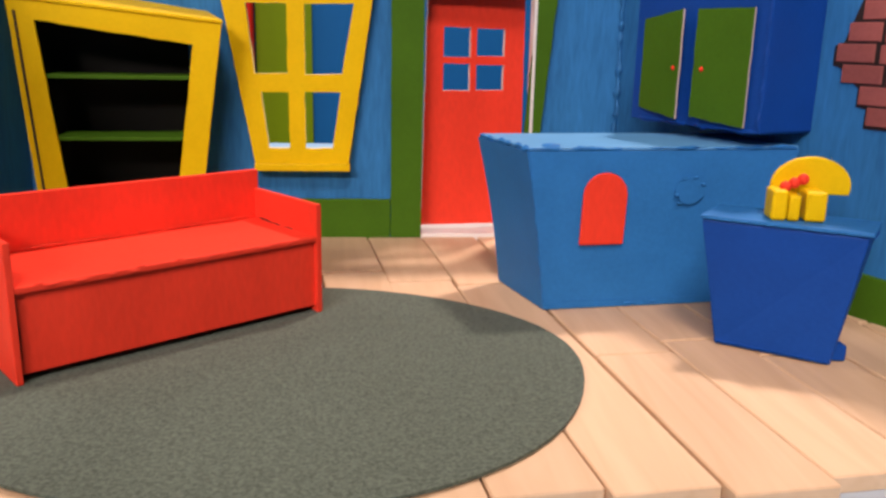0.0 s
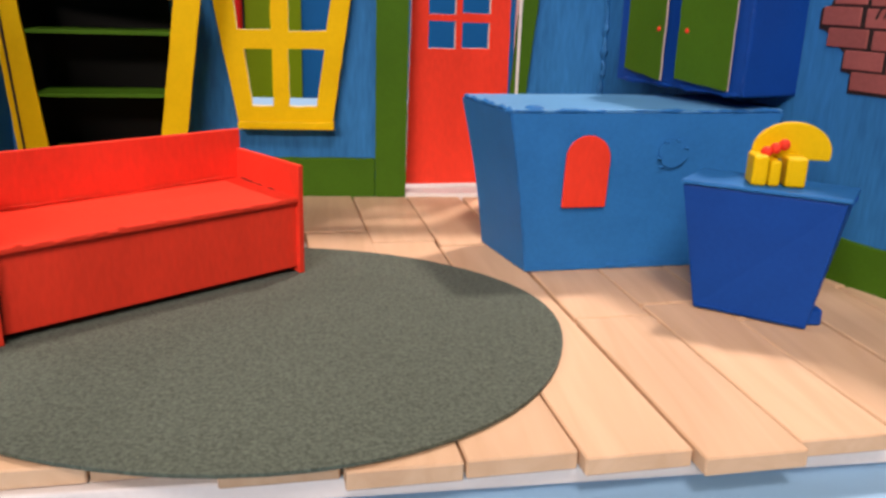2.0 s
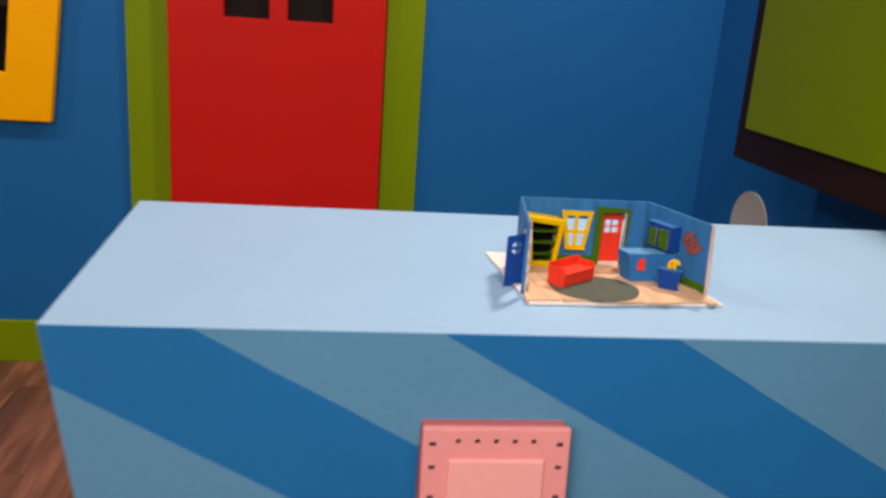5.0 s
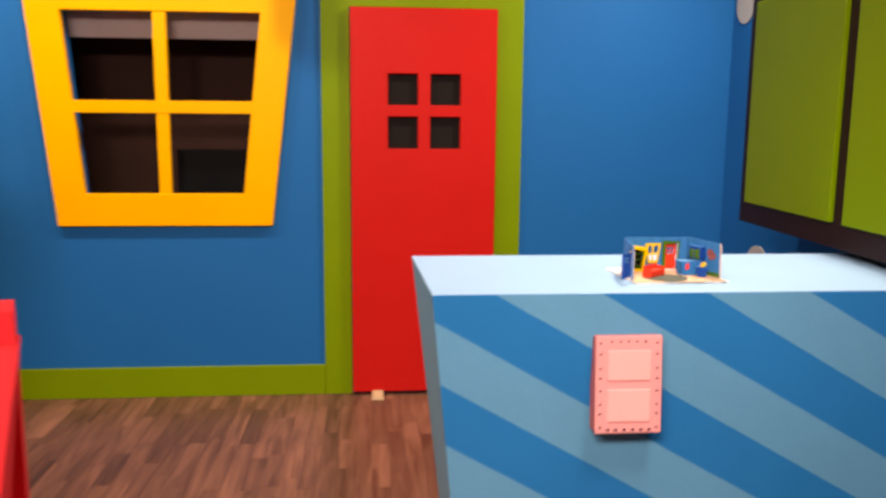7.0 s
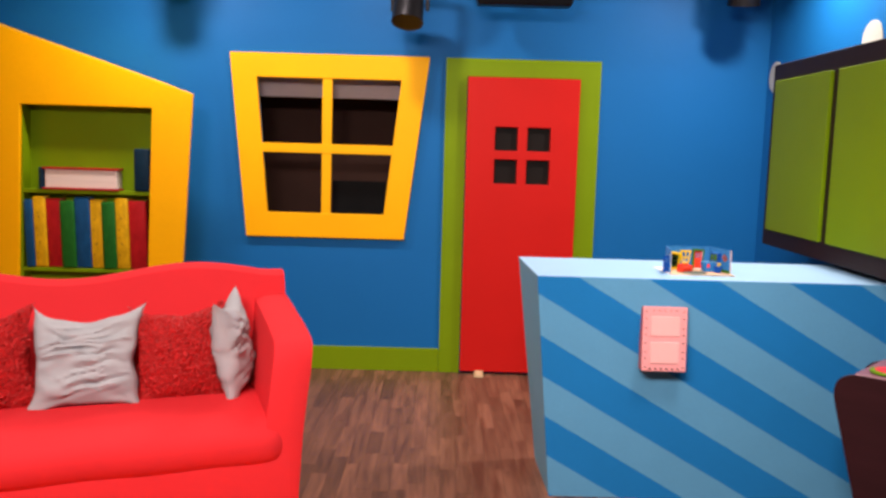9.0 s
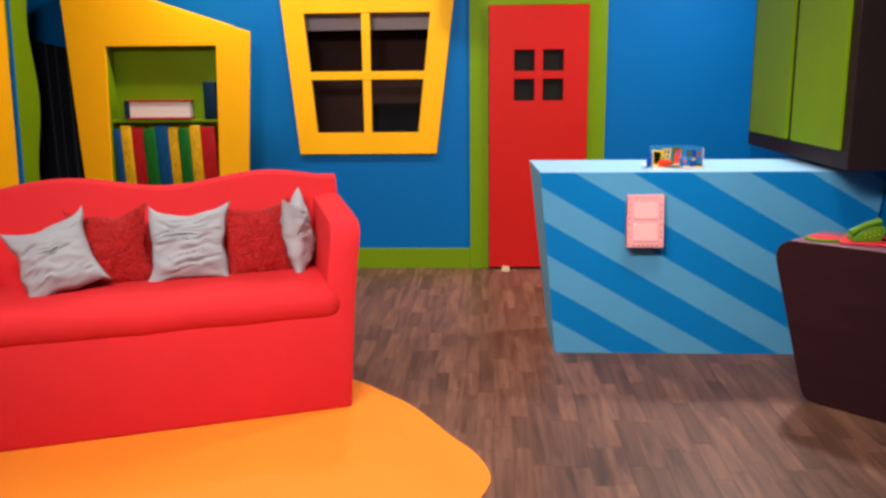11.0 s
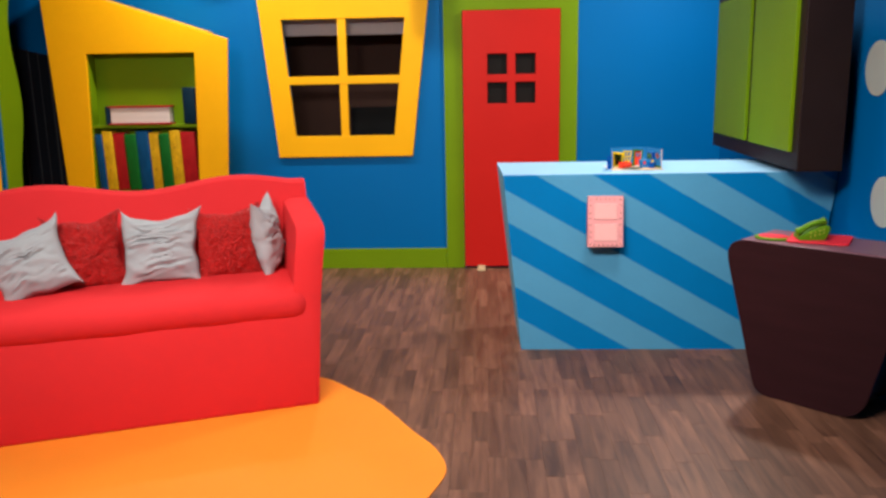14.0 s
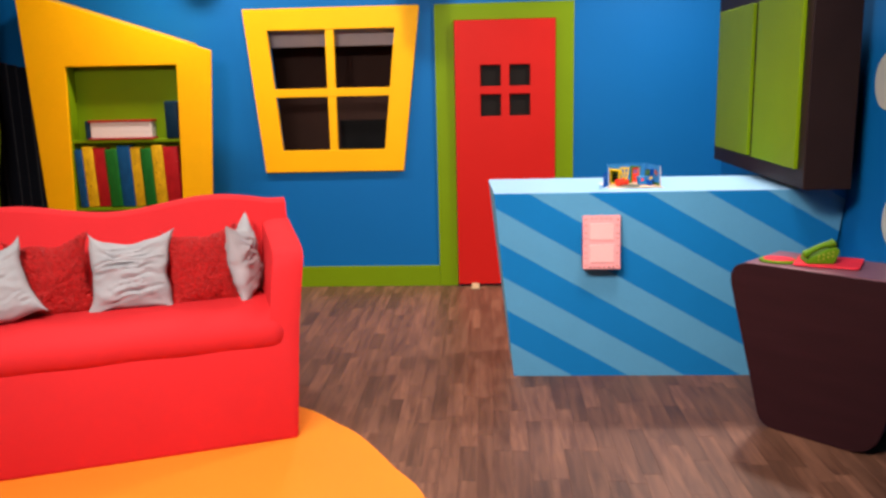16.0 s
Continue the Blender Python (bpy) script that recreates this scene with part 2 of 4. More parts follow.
def part(name, bm, mats, parent, label="", smooth=False, m=None):
    return finish(bm, name, mats, parent, label, smooth, m)


def thing(name, label, category, m=None, group="", kind=""):
    ob = new(name)
    ob.empty_display_size = 0.05
    if m is not None:
        ob.matrix_basis = m
    return tagged(ob, label, category, group, kind)


def soften(bm, width, segments=2, angle=30):
    if width <= 0:
        return bm
    edges = [e for e in bm.edges if len(e.link_faces) == 2 and e.calc_face_angle(0) > radians(angle)]
    bmesh.ops.bevel(bm, geom=edges, offset=width, offset_type="OFFSET", segments=segments, affect="EDGES", profile=0.5, clamp_overlap=True)
    return bm


def hexa(corners, bevel=0.0, segments=2):
    """A block from its eight corners: four below, four above, both in turning order."""
    bm = bmesh.new()
    v = [bm.verts.new(c) for c in corners]
    for f in ((3, 2, 1, 0), (4, 5, 6, 7), (0, 1, 5, 4), (1, 2, 6, 5), (2, 3, 7, 6), (3, 0, 4, 7)):
        bm.faces.new([v[i] for i in f])
    bmesh.ops.recalc_face_normals(bm, faces=bm.faces[:])
    return soften(bm, bevel, segments)


def box(a, b, bevel=0.0, segments=2):
    (x0, y0, z0), (x1, y1, z1) = a, b
    return hexa([(x0, y0, z0), (x1, y0, z0), (x1, y1, z0), (x0, y1, z0), (x0, y0, z1), (x1, y0, z1), (x1, y1, z1), (x0, y1, z1)], bevel, segments)


def plate(outer, holes, depth, m=None, bevel=0.0, segments=2):
    """A flat plate with openings: outlines in (x, z), thickness from y = 0 to depth, then set at m."""
    bm = bmesh.new()
    edges = []
    for loop in [outer, *holes]:
        vs = [bm.verts.new((x, 0, z)) for x, z in loop]
        edges += [bm.edges.new((vs[i], vs[(i + 1) % len(vs)])) for i in range(len(vs))]
    bmesh.ops.triangle_fill(bm, use_beauty=True, use_dissolve=True, edges=edges)
    faces = bm.faces[:]
    out = bmesh.ops.extrude_face_region(bm, geom=faces, use_keep_orig=True)
    bmesh.ops.translate(bm, verts=[g for g in out["geom"] if isinstance(g, bmesh.types.BMVert)], vec=(0, depth, 0))
    bmesh.ops.recalc_face_normals(bm, faces=bm.faces[:])
    soften(bm, bevel, segments)
    if m is not None:
        bm.transform(m)
    return bm


def raw_edges(bm, m, width=0.0):
    """The narrow faces of a card plate (square to its thickness) take the second material."""
    axis = (m.to_3x3() @ Vector((0, 1, 0))).normalized()
    bm.normal_update()
    for f in bm.faces:
        if abs(f.normal.dot(axis)) < 0.5:
            f.material_index = 1
    return bm


def round_poly(pts, radii, steps=6):
    """A polygon with its corners rounded."""
    out = []
    n = len(pts)
    for i, p in enumerate(pts):
        r = radii[i] if isinstance(radii, (list, tuple)) else radii
        p, a, b = Vector(p), Vector(pts[i - 1]), Vector(pts[(i + 1) % n])
        da, db = (a - p), (b - p)
        if r <= 0:
            out.append(tuple(p))
            continue
        s, e = p + da.normalized() * min(r, da.length * 0.49), p + db.normalized() * min(r, db.length * 0.49)
        for k in range(steps + 1):
            t = k / steps
            out.append(tuple((1 - t) ** 2 * s + 2 * t * (1 - t) * p + t * t * e))
    return out


def hand_cut(pts, amount=0.00022, step=0.0035, seed=0.0):
    """An outline cut by hand: its straight runs wander a little."""
    out = []
    for i, p in enumerate(pts):
        p, q = Vector(p), Vector(pts[(i + 1) % len(pts)])
        k = max(1, int((q - p).length / step))
        side = Vector((-(q - p).y, (q - p).x)).normalized()
        for j in range(k):
            c = p.lerp(q, j / k)
            w = noise.noise(Vector((c.x * 260 + seed, c.y * 260, seed))) + (0.6 * noise.noise(Vector((c.x * 900, c.y * 900, seed + 4))))
            out.append(tuple(c + side * amount * w * (0.4 if j == 0 else 1.0)))
    return out


def ridge(a, b, r, seed=0.0, step=0.0012):
    """A lumpy bead of thick paint or torn card along an edge, from a to b."""
    bm = bmesh.new()
    a, b = Vector(a), Vector(b)
    d = (b - a).normalized()
    u = d.orthogonal().normalized()
    v = d.cross(u)
    n = max(4, int((b - a).length / step))
    rings = []
    for i in range(n + 1):
        c = a.lerp(b, i / n)
        k = max(0.12, 0.55 + 1.1 * noise.noise(c * 420 + Vector((seed, 0, 0)))) * (0.3 if i in (0, n) else 1.0)
        c = c + (u * noise.noise(c * 300 + Vector((0, seed, 5))) + v * noise.noise(c * 300 + Vector((7, 0, seed)))) * r * 0.5
        rings.append([bm.verts.new(c + (u * math.cos(t) + v * math.sin(t)) * r * k) for t in [2 * math.pi * j / 6 for j in range(6)]])
    for p, q in zip(rings, rings[1:]):
        for j in range(6):
            bm.faces.new((p[j], p[(j + 1) % 6], q[(j + 1) % 6], q[j]))
    bm.faces.new(rings[0][::-1])
    bm.faces.new(rings[-1])
    return bm


def rect(x0, z0, x1, z1):
    return [(x0, z0), (x1, z0), (x1, z1), (x0, z1)]


def tube(a, b, r, sides=16, r2=None):
    bm = bmesh.new()
    d = Vector(b) - Vector(a)
    bmesh.ops.create_cone(bm, cap_ends=True, segments=sides, radius1=r, radius2=r if r2 is None else r2, depth=d.length)
    bm.transform(Matrix.Translation((Vector(a) + Vector(b)) / 2) @ d.to_track_quat("Z", "Y").to_matrix().to_4x4())
    return bm


def disc_poly(cx, cz, rx, rz, n=32, a0=0.0, a1=360.0):
    full = abs(a1 - a0) >= 360
    return [(cx + rx * math.cos(radians(a0 + (a1 - a0) * i / (n if full else n - 1))), cz + rz * math.sin(radians(a0 + (a1 - a0) * i / (n if full else n - 1)))) for i in range(n)]


def frame2d(origin, along):
    """Matrix: local x along the given level direction, local y to its left, z up."""
    ux, uy = along
    k = math.hypot(ux, uy)
    ux, uy = ux / k, uy / k
    return Matrix(((ux, -uy, 0, origin[0]), (uy, ux, 0, origin[1]), (0, 0, 1, origin[2]), (0, 0, 0, 1)))


# ---------------------------------------------------------------- the room
XR0, XR1 = 2.01, 2.16          # right wall at the back corner, and where it ends near y = -7
XL, YF, ZC = -3.62, -8.6, 3.05


def setting(name, bm, mats, label, category, smooth=False):
    return tagged(finish(bm, name, mats, smooth=smooth), label, category, kind="structure")


floor = setting("floor", box((XL, YF, -0.12), (2.3, 0.1, -0.010)), floor_under, "dark subfloor under brown laminate boards", "floor")
setting("ceiling", box((XL - 0.1, YF - 0.1, ZC), (2.4, 0.6, ZC + 0.12)), ceiling_black, "flat black studio ceiling above the set", "ceiling")
# back wall with the window opening
WIN_HOLE = [(-1.335, 1.088), (-0.545, 1.088), (-0.441, 1.99), (-1.408, 1.99)]
hole_big = [(-1.36, 1.06), (-0.52, 1.06), (-0.42, 2.02), (-1.43, 2.02)]
setting("wall_north", plate(rect(XL, -0.1, 2.06, ZC - 0.002), [hole_big], 0.12), wall_blue, "bright blue painted set wall behind the counter", "wall")
setting("wall_east", hexa([(XR0, 0, -0.1), (XR1, YF, -0.1), (XR1 + 0.12, YF, -0.1), (XR0 + 0.12, 0, -0.1),
                           (XR0, 0, ZC - 0.002), (XR1, YF, ZC - 0.002), (XR1 + 0.12, YF, ZC - 0.002), (XR0 + 0.12, 0, ZC - 0.002)]),
        wall_blue, "blue painted side wall with pale round dots", "wall")
setting("wall_west", box((XL - 0.1, YF, -0.1), (XL, 0.12, ZC - 0.002)), cloth_black, "dark studio wall beside the set", "wall")
setting("wall_south", box((XL - 0.1, YF - 0.12, -0.1), (2.4, YF, ZC - 0.002)), studio_grey, "grey studio wall facing the set", "wall")
# recess behind the window
setting("window_recess", plate(rect(-1.62, 0.9, -0.3, 2.2), [rect(-1.60, 0.92, -0.32, 2.18)], 0.40, pose(0, 0.121, 0)), recess_brown,
        "dark brown lining of the recess behind the window", "window recess")
setting("window_recess_back", box((-1.60, 0.48, 0.92), (-0.32, 0.50, 2.18)), recess_brown, "dark brown board closing the window recess", "window recess")


def dot(y, z, r, squash=1.0):
    x = XR0 + (XR1 - XR0) * y / YF
    d = ((XR1 - XR0), YF)
    m = frame2d((x - 0.003, y, z), d)
    return setting("wall_dot", plate(disc_poly(0, 0, r, r * squash, 40), [], 0.005, m @ pose(0, -0.002, 0)), wall_dot,
                   "pale round dot painted on the blue side wall", "wall dot")


for y, z, r in ((-0.445, 0.745, 0.125), (-1.32, 2.16, 0.10), (-0.02, 2.07, 0.10), (-2.13, 1.30, 0.055), (-2.50, 1.55, 0.13), (-2.66, 0.93, 0.12), (-3.2, 1.95, 0.12), (-3.6, 1.2, 0.13)):
    dot(y - 0.12 if y > -0.1 else y, z, r)

# green baseboards and door surround
setting("baseboard", box((XL + 0.35, -0.016, 0.0), (-0.146, 0.0, 0.165), 0.003), green_paint, "lime green painted baseboard along the blue wall", "baseboard")
setting("baseboard", box((0.894, -0.016, 0.0), (2.0, 0.0, 0.165), 0.003), green_paint, "lime green painted baseboard along the blue wall", "baseboard")
setting("trim", plate([(-0.145, 0), (0.0, 0), (0.0, 2.032), (0.756, 2.032), (0.756, 0), (0.893, 0), (0.893, 2.152), (-0.145, 2.152)], [], 0.018, pose(0, -0.018, 0), 0.003),
        green_paint, "lime green painted door surround on the blue wall", "trim")

door = thing("door_1", "flat bright red door with four small square panes, closed", "door", kind="structure")
panes = [(0.193, 1.545, 0.347, 1.702), (0.410, 1.545, 0.566, 1.702), (0.193, 1.322, 0.347, 1.486), (0.410, 1.322, 0.566, 1.486)]
part("door_leaf", plate(rect(0.004, 0.022, 0.752, 2.028), [rect(*p) for p in panes], 0.045, pose(0, -0.055, 0), 0.004), door_red, door)
for p in panes:
    part("pane", box((p[0] - 0.01, -0.022, p[1] - 0.01), (p[2] + 0.01, -0.014, p[3] + 0.01)), dark_pane, door, "dark square pane")
setting("door_wedge", hexa([(0.10, -0.13, 0.0), (0.17, -0.13, 0.0), (0.17, -0.058, 0.0), (0.10, -0.058, 0.0), (0.115, -0.12, 0.02), (0.16, -0.12, 0.02), (0.165, -0.058, 0.032), (0.105, -0.058, 0.032)], 0.004),
        beige, "small beige wedge at the foot of the red door", "door wedge")

win = thing("window_1", "thick yellow trapezoid window frame with a cross of bars", "window", kind="structure")
outer = [(-1.478, 0.922), (-0.405, 0.922), (-0.255, 2.15), (-1.588, 2.15)]
part("window_frame", plate(outer, [WIN_HOLE], 0.035, pose(0, -0.035, 0), 0.004), yellow_paint, win)
part("bar", hexa([(-0.968, -0.030, 1.085), (-0.908, -0.030, 1.085), (-0.908, -0.004, 1.085), (-0.968, -0.004, 1.085),
                  (-0.968, -0.030, 1.993), (-0.902, -0.030, 1.993), (-0.902, -0.004, 1.993), (-0.968, -0.004, 1.993)], 0.002), yellow_paint, win, "upright yellow bar")
part("bar", hexa([(-1.372, -0.033, 1.494), (-0.49, -0.033, 1.494), (-0.49, -0.007, 1.494), (-1.372, -0.007, 1.494),
                  (-1.377, -0.033, 1.556), (-0.485, -0.033, 1.556), (-0.485, -0.007, 1.556), (-1.377, -0.007, 1.556)], 0.002), yellow_paint, win, "level yellow bar")
blind = thing("roller_blind", "grey cloth blind rolled up behind the yellow window", "blind")
part("cloth", box((-1.56, 0.130, 1.872), (-0.36, 0.138, 2.12), 0.003), blind_grey, blind)
part("roller", tube((-1.59, 0.155, 2.13), (-0.33, 0.155, 2.13), 0.03), blind_grey, blind)
mon = thing("monitor", "black screen standing in the dark recess behind the window", "monitor")
part("screen", box((-0.92, 0.170, 1.07), (-0.50, 0.200, 1.305), 0.005), black_matt, mon)
part("stand", box((-0.78, 0.165, 0.92), (-0.66, 0.205, 1.075), 0.005), black_matt, mon)

# ---------------------------------------------------------------- striped counter
counter = thing("striped_counter", "pale blue counter with slanting two-tone blue stripes, flaring upwards", "counter")
H = 1.02
tl, tr, bkl, bkr = (0.272, -2.155), (2.052, -2.155), (0.245, -1.536), (2.040, -1.536)
bl, br, bbl, bbr = (0.372, -2.07), (1.95, -2.07), (0.36, -1.60), (1.95, -1.60)


def bowed(lower, upper, thick, inward, steps=8, bow=0.018):
    """A panel between a lower and an upper edge, hollow in its height, with thickness."""
    bm = bmesh.new()
    (a0, a1), (b0, b1) = lower, upper
    rows = []
    for i in range(steps + 1):
        t = i / steps
        k = bow * math.sin(math.pi * t)
        row = []
        for dpt in (0, thick):
            for p, q in ((a0, b0), (a1, b1)):
                v = Vector(p).lerp(Vector(q), t) + Vector(inward) * (k + dpt)
                row.append(bm.verts.new(v))
        rows.append(row)
    for r0, r1 in zip(rows, rows[1:]):
        bm.faces.new((r0[0], r0[1], r1[1], r1[0]))
        bm.faces.new((r0[3], r0[2], r1[2], r1[3]))
        bm.faces.new((r0[0], r1[0], r1[2], r0[2]))
        bm.faces.new((r0[1], r0[3], r1[3], r1[1]))
    bm.faces.new((rows[0][0], rows[0][2], rows[0][3], rows[0][1]))
    bm.faces.new((rows[-1][0], rows[-1][1], rows[-1][3], rows[-1][2]))
    return bm


zt = H - 0.0005
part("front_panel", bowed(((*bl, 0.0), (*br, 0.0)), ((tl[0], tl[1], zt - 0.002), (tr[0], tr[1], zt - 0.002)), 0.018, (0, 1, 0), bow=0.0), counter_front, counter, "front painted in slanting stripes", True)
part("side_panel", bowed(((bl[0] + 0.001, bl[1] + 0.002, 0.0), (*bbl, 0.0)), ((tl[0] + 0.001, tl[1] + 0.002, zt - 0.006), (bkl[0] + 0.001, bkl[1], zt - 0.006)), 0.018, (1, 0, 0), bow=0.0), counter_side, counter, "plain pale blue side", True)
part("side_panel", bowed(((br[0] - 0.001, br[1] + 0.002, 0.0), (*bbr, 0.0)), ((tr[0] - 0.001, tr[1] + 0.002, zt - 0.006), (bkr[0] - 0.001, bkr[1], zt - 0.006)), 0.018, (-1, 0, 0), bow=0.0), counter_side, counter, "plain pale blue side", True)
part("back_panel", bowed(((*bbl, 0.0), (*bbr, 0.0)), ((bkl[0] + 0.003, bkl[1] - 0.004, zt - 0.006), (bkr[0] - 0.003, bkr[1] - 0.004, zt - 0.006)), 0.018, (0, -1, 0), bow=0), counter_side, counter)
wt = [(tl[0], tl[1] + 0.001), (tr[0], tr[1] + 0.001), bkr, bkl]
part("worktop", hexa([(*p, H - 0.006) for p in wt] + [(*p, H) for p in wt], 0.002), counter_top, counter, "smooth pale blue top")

# pink notice on the counter's front
note = thing("pink_notice_box", "small pink foam box front with two framed panels and stitch marks", "notice", pose(0.822, -2.165, 0.762, -5, 0, 0))
part("body", box((-0.094, -0.012, -0.138), (0.094, 0.040, 0.136), 0.005), pink_dark, note, "darker pink sides")
part("face", plate(rect(-0.095, -0.139, 0.095, 0.139), [], 0.012, pose(0, -0.026, 0), 0.004), pink_foam, note)
for z0, z1 in ((0.012, 0.098), (-0.105, -0.012)):
    part("panel", plate(rect(-0.062, z0, 0.062, z1), [], 0.006, pose(0, -0.031, 0), 0.003), pink_pale, note, "raised paler pink panel")
stitches = [(x, 0.118 - k * 0.034 + 0.004 * math.sin(k * 2.3), 0.008, 0.004) for k in range(8) for x in (-0.082, 0.080)]
stitches += [(-0.06 + k * 0.024, -0.128, 0.010, 0.006) for k in range(6)] + [(-0.05 + k * 0.024, 0.122, 0.006, 0.004) for k in range(5)]
for x, z, w, h in stitches:
    part("stitch", box((x - w / 2, -0.0275, z - h / 2), (x + w / 2, -0.0255, z + h / 2)), ink, note)

# ---------------------------------------------------------------- wall cabinet
xa, xb = 1.722, 1.957
cab = thing("wall_cabinet", "dark brown wall cabinet with two lime green doors, closed", "cabinet")
part("body", hexa([(xa + 0.012, -2.41, 1.048), (xb, -2.41, 1.048), (xb, -0.822, 1.048), (xa + 0.012, -0.822, 1.048),
                   (xa + 0.012, -2.41, 2.072), (xb, -2.41, 2.072), (xb, -0.822, 2.072), (xa + 0.012, -0.822, 2.072)], 0.004), cabinet_brown, cab)
part("mounting_rail", box((xb - 0.002, -2.0, 1.7), (2.026, -1.0, 1.8)), cabinet_brown, cab)
for y0, y1 in ((-1.580, -0.905), (-2.325, -1.665)):
    d = part("door", box((xa - 0.008, y0, 1.14), (xa + 0.012, y1, 1.975), 0.003), green_paint, cab, "lime green flat door")

# ---------------------------------------------------------------- bookshelf
shelf = thing("bookshelf", "tall crooked yellow bookcase with a lime green inside", "bookshelf")
YS = -0.45
s_out = [(-2.995, 0.0), (-1.835, 0.0), (-1.712, 1.842), (-3.095, 2.292)]
s_hole = [(-2.845, 0.25), (-2.02, 0.25), (-1.966, 1.747), (-2.785, 1.75)]
part("front_frame", plate(s_out, [s_hole], 0.03, pose(0, YS, 0), 0.004), yellow_paint, shelf)
part("side", hexa([(-2.995, YS + 0.03, 0), (-2.97, YS + 0.03, 0), (-2.97, -0.02, 0), (-2.995, -0.02, 0), (-3.095, YS + 0.03, 2.29), (-3.07, YS + 0.03, 2.28), (-3.07, -0.02, 2.28), (-3.095, -0.02, 2.29)]), yellow_paint, shelf)
part("side", hexa([(-1.985, YS + 0.03, 0), (-1.96, YS + 0.03, 0), (-1.96, -0.02, 0), (-1.985, -0.02, 0), (-1.945, YS + 0.03, 1.85), (-1.92, YS + 0.03, 1.842), (-1.92, -0.02, 1.842), (-1.945, -0.02, 1.85)]), yellow_paint, shelf)
part("roof", hexa([(-3.07, YS + 0.03, 2.255), (-1.95, YS + 0.03, 1.885), (-1.95, -0.02, 1.885), (-3.07, -0.02, 2.255), (-3.07, YS + 0.03, 2.28), (-1.95, YS + 0.03, 1.91), (-1.95, -0.02, 1.91), (-3.07, -0.02, 2.28)]), yellow_paint, shelf)
part("back", plate([(-2.965, 0.02), (-1.99, 0.02), (-1.95, 1.87), (-3.06, 2.24)], [], 0.015, pose(0, YS + 0.132, 0)), green_paint, shelf, "lime green back board")
part("lining", box((-2.83, YS + 0.032, 1.755), (-1.955, YS + 0.13, 1.775)), green_paint, shelf, "lime green board over the opening")
part("lining", hexa([(-2.845, YS + 0.032, 0.2), (-2.825, YS + 0.032, 0.2), (-2.825, YS + 0.13, 0.2), (-2.845, YS + 0.13, 0.2), (-2.80, YS + 0.032, 1.753), (-2.78, YS + 0.032, 1.753), (-2.78, YS + 0.13, 1.753), (-2.80, YS + 0.13, 1.753)]), green_paint, shelf)
part("lining", hexa([(-2.035, YS + 0.032, 0.2), (-2.015, YS + 0.032, 0.2), (-2.015, YS + 0.13, 0.2), (-2.035, YS + 0.13, 0.2), (-1.972, YS + 0.032, 1.753), (-1.952, YS + 0.032, 1.753), (-1.952, YS + 0.13, 1.753), (-1.972, YS + 0.13, 1.753)]), green_paint, shelf)
for z in (1.20, 0.70, 0.25):
    part("shelf_board", box((-2.82, YS + 0.031, z), (-1.975, YS + 0.13, z + 0.024), 0.003), green_paint, shelf)


def book(m, w, d, h, cover, lean=0.0, group="books on the shelf", label=""):
    """A hardback standing with its spine to -y."""
    b = thing("book", label, "book", m @ pose(0, 0, 0, 0, lean, 0), group)
    part("spine", box((-w / 2, -0.012, 0), (w / 2, 0.018, h), 0.013, 3), book_mats[cover], b, "rounded spine", True)
    part("cover", box((-w / 2, 0.0185, 0), (-w / 2 + 0.004, d, h)), book_mats[cover], b)
    part("cover", box((w / 2 - 0.004, 0.0185, 0), (w / 2, d, h)), book_mats[cover], b)
    part("page_block", box((-w / 2 + 0.0045, 0.019, 0.006), (w / 2 - 0.0045, d - 0.008, h - 0.006)), paper, b, "pale page block")
    if cover == "yellow":
        for k in range(7):
            zz = h * (0.10 + 0.115 * k + 0.03 * math.sin(k * 2.7 + w * 90))
            x0 = w * (-0.20 + 0.12 * math.sin(k * 1.9 + h * 50))
            part("spine_mark", box((x0, -0.0135, zz), (x0 + w * 0.13, -0.010, zz + h * (0.012 + 0.012 * (k % 3)))), book_mats["brown"], b)
    return b


xs = -2.80
for i, (c, w) in enumerate((("blue", 0.058), ("yellow", 0.082), ("red", 0.100), ("green", 0.094), ("blue", 0.098), ("yellow", 0.084), ("green", 0.088), ("yellow", 0.084), ("red", 0.112))):
    book(pose(xs + w / 2 + 0.012, YS + 0.036 + 0.008 * (i % 3), 0.725), w, 0.07, 0.43 + 0.012 * ((i * 5) % 3), c, -1.5,
         label=f"thick {c} hardback standing upright in a bookcase row")
    xs += w - 0.004
big = thing("book", "thick red hardback lying flat with pale pages towards the room", "book", pose(-2.43, YS + 0.016, 1.224, 0, 0, -0.5), "books on the shelf")
part("cover", box((-0.24, 0.0, 0.128), (0.24, 0.105, 0.14), 0.003), book_mats["red"], big)
part("cover", box((-0.24, 0.0, 0.0), (0.24, 0.105, 0.012), 0.003), book_mats["red"], big)
part("spine", box((-0.265, 0.0, 0.0), (-0.232, 0.105, 0.14), 0.012), book_mats["navy"], big, "dark spine")
part("page_block", box((-0.225, 0.012, 0.012), (0.228, 0.10, 0.128), 0.003), paper, big, "pale page block")
book(pose(-2.045, YS + 0.035, 1.224), 0.098, 0.09, 0.27, "navy", label="dark navy hardback standing alone on the upper shelf")

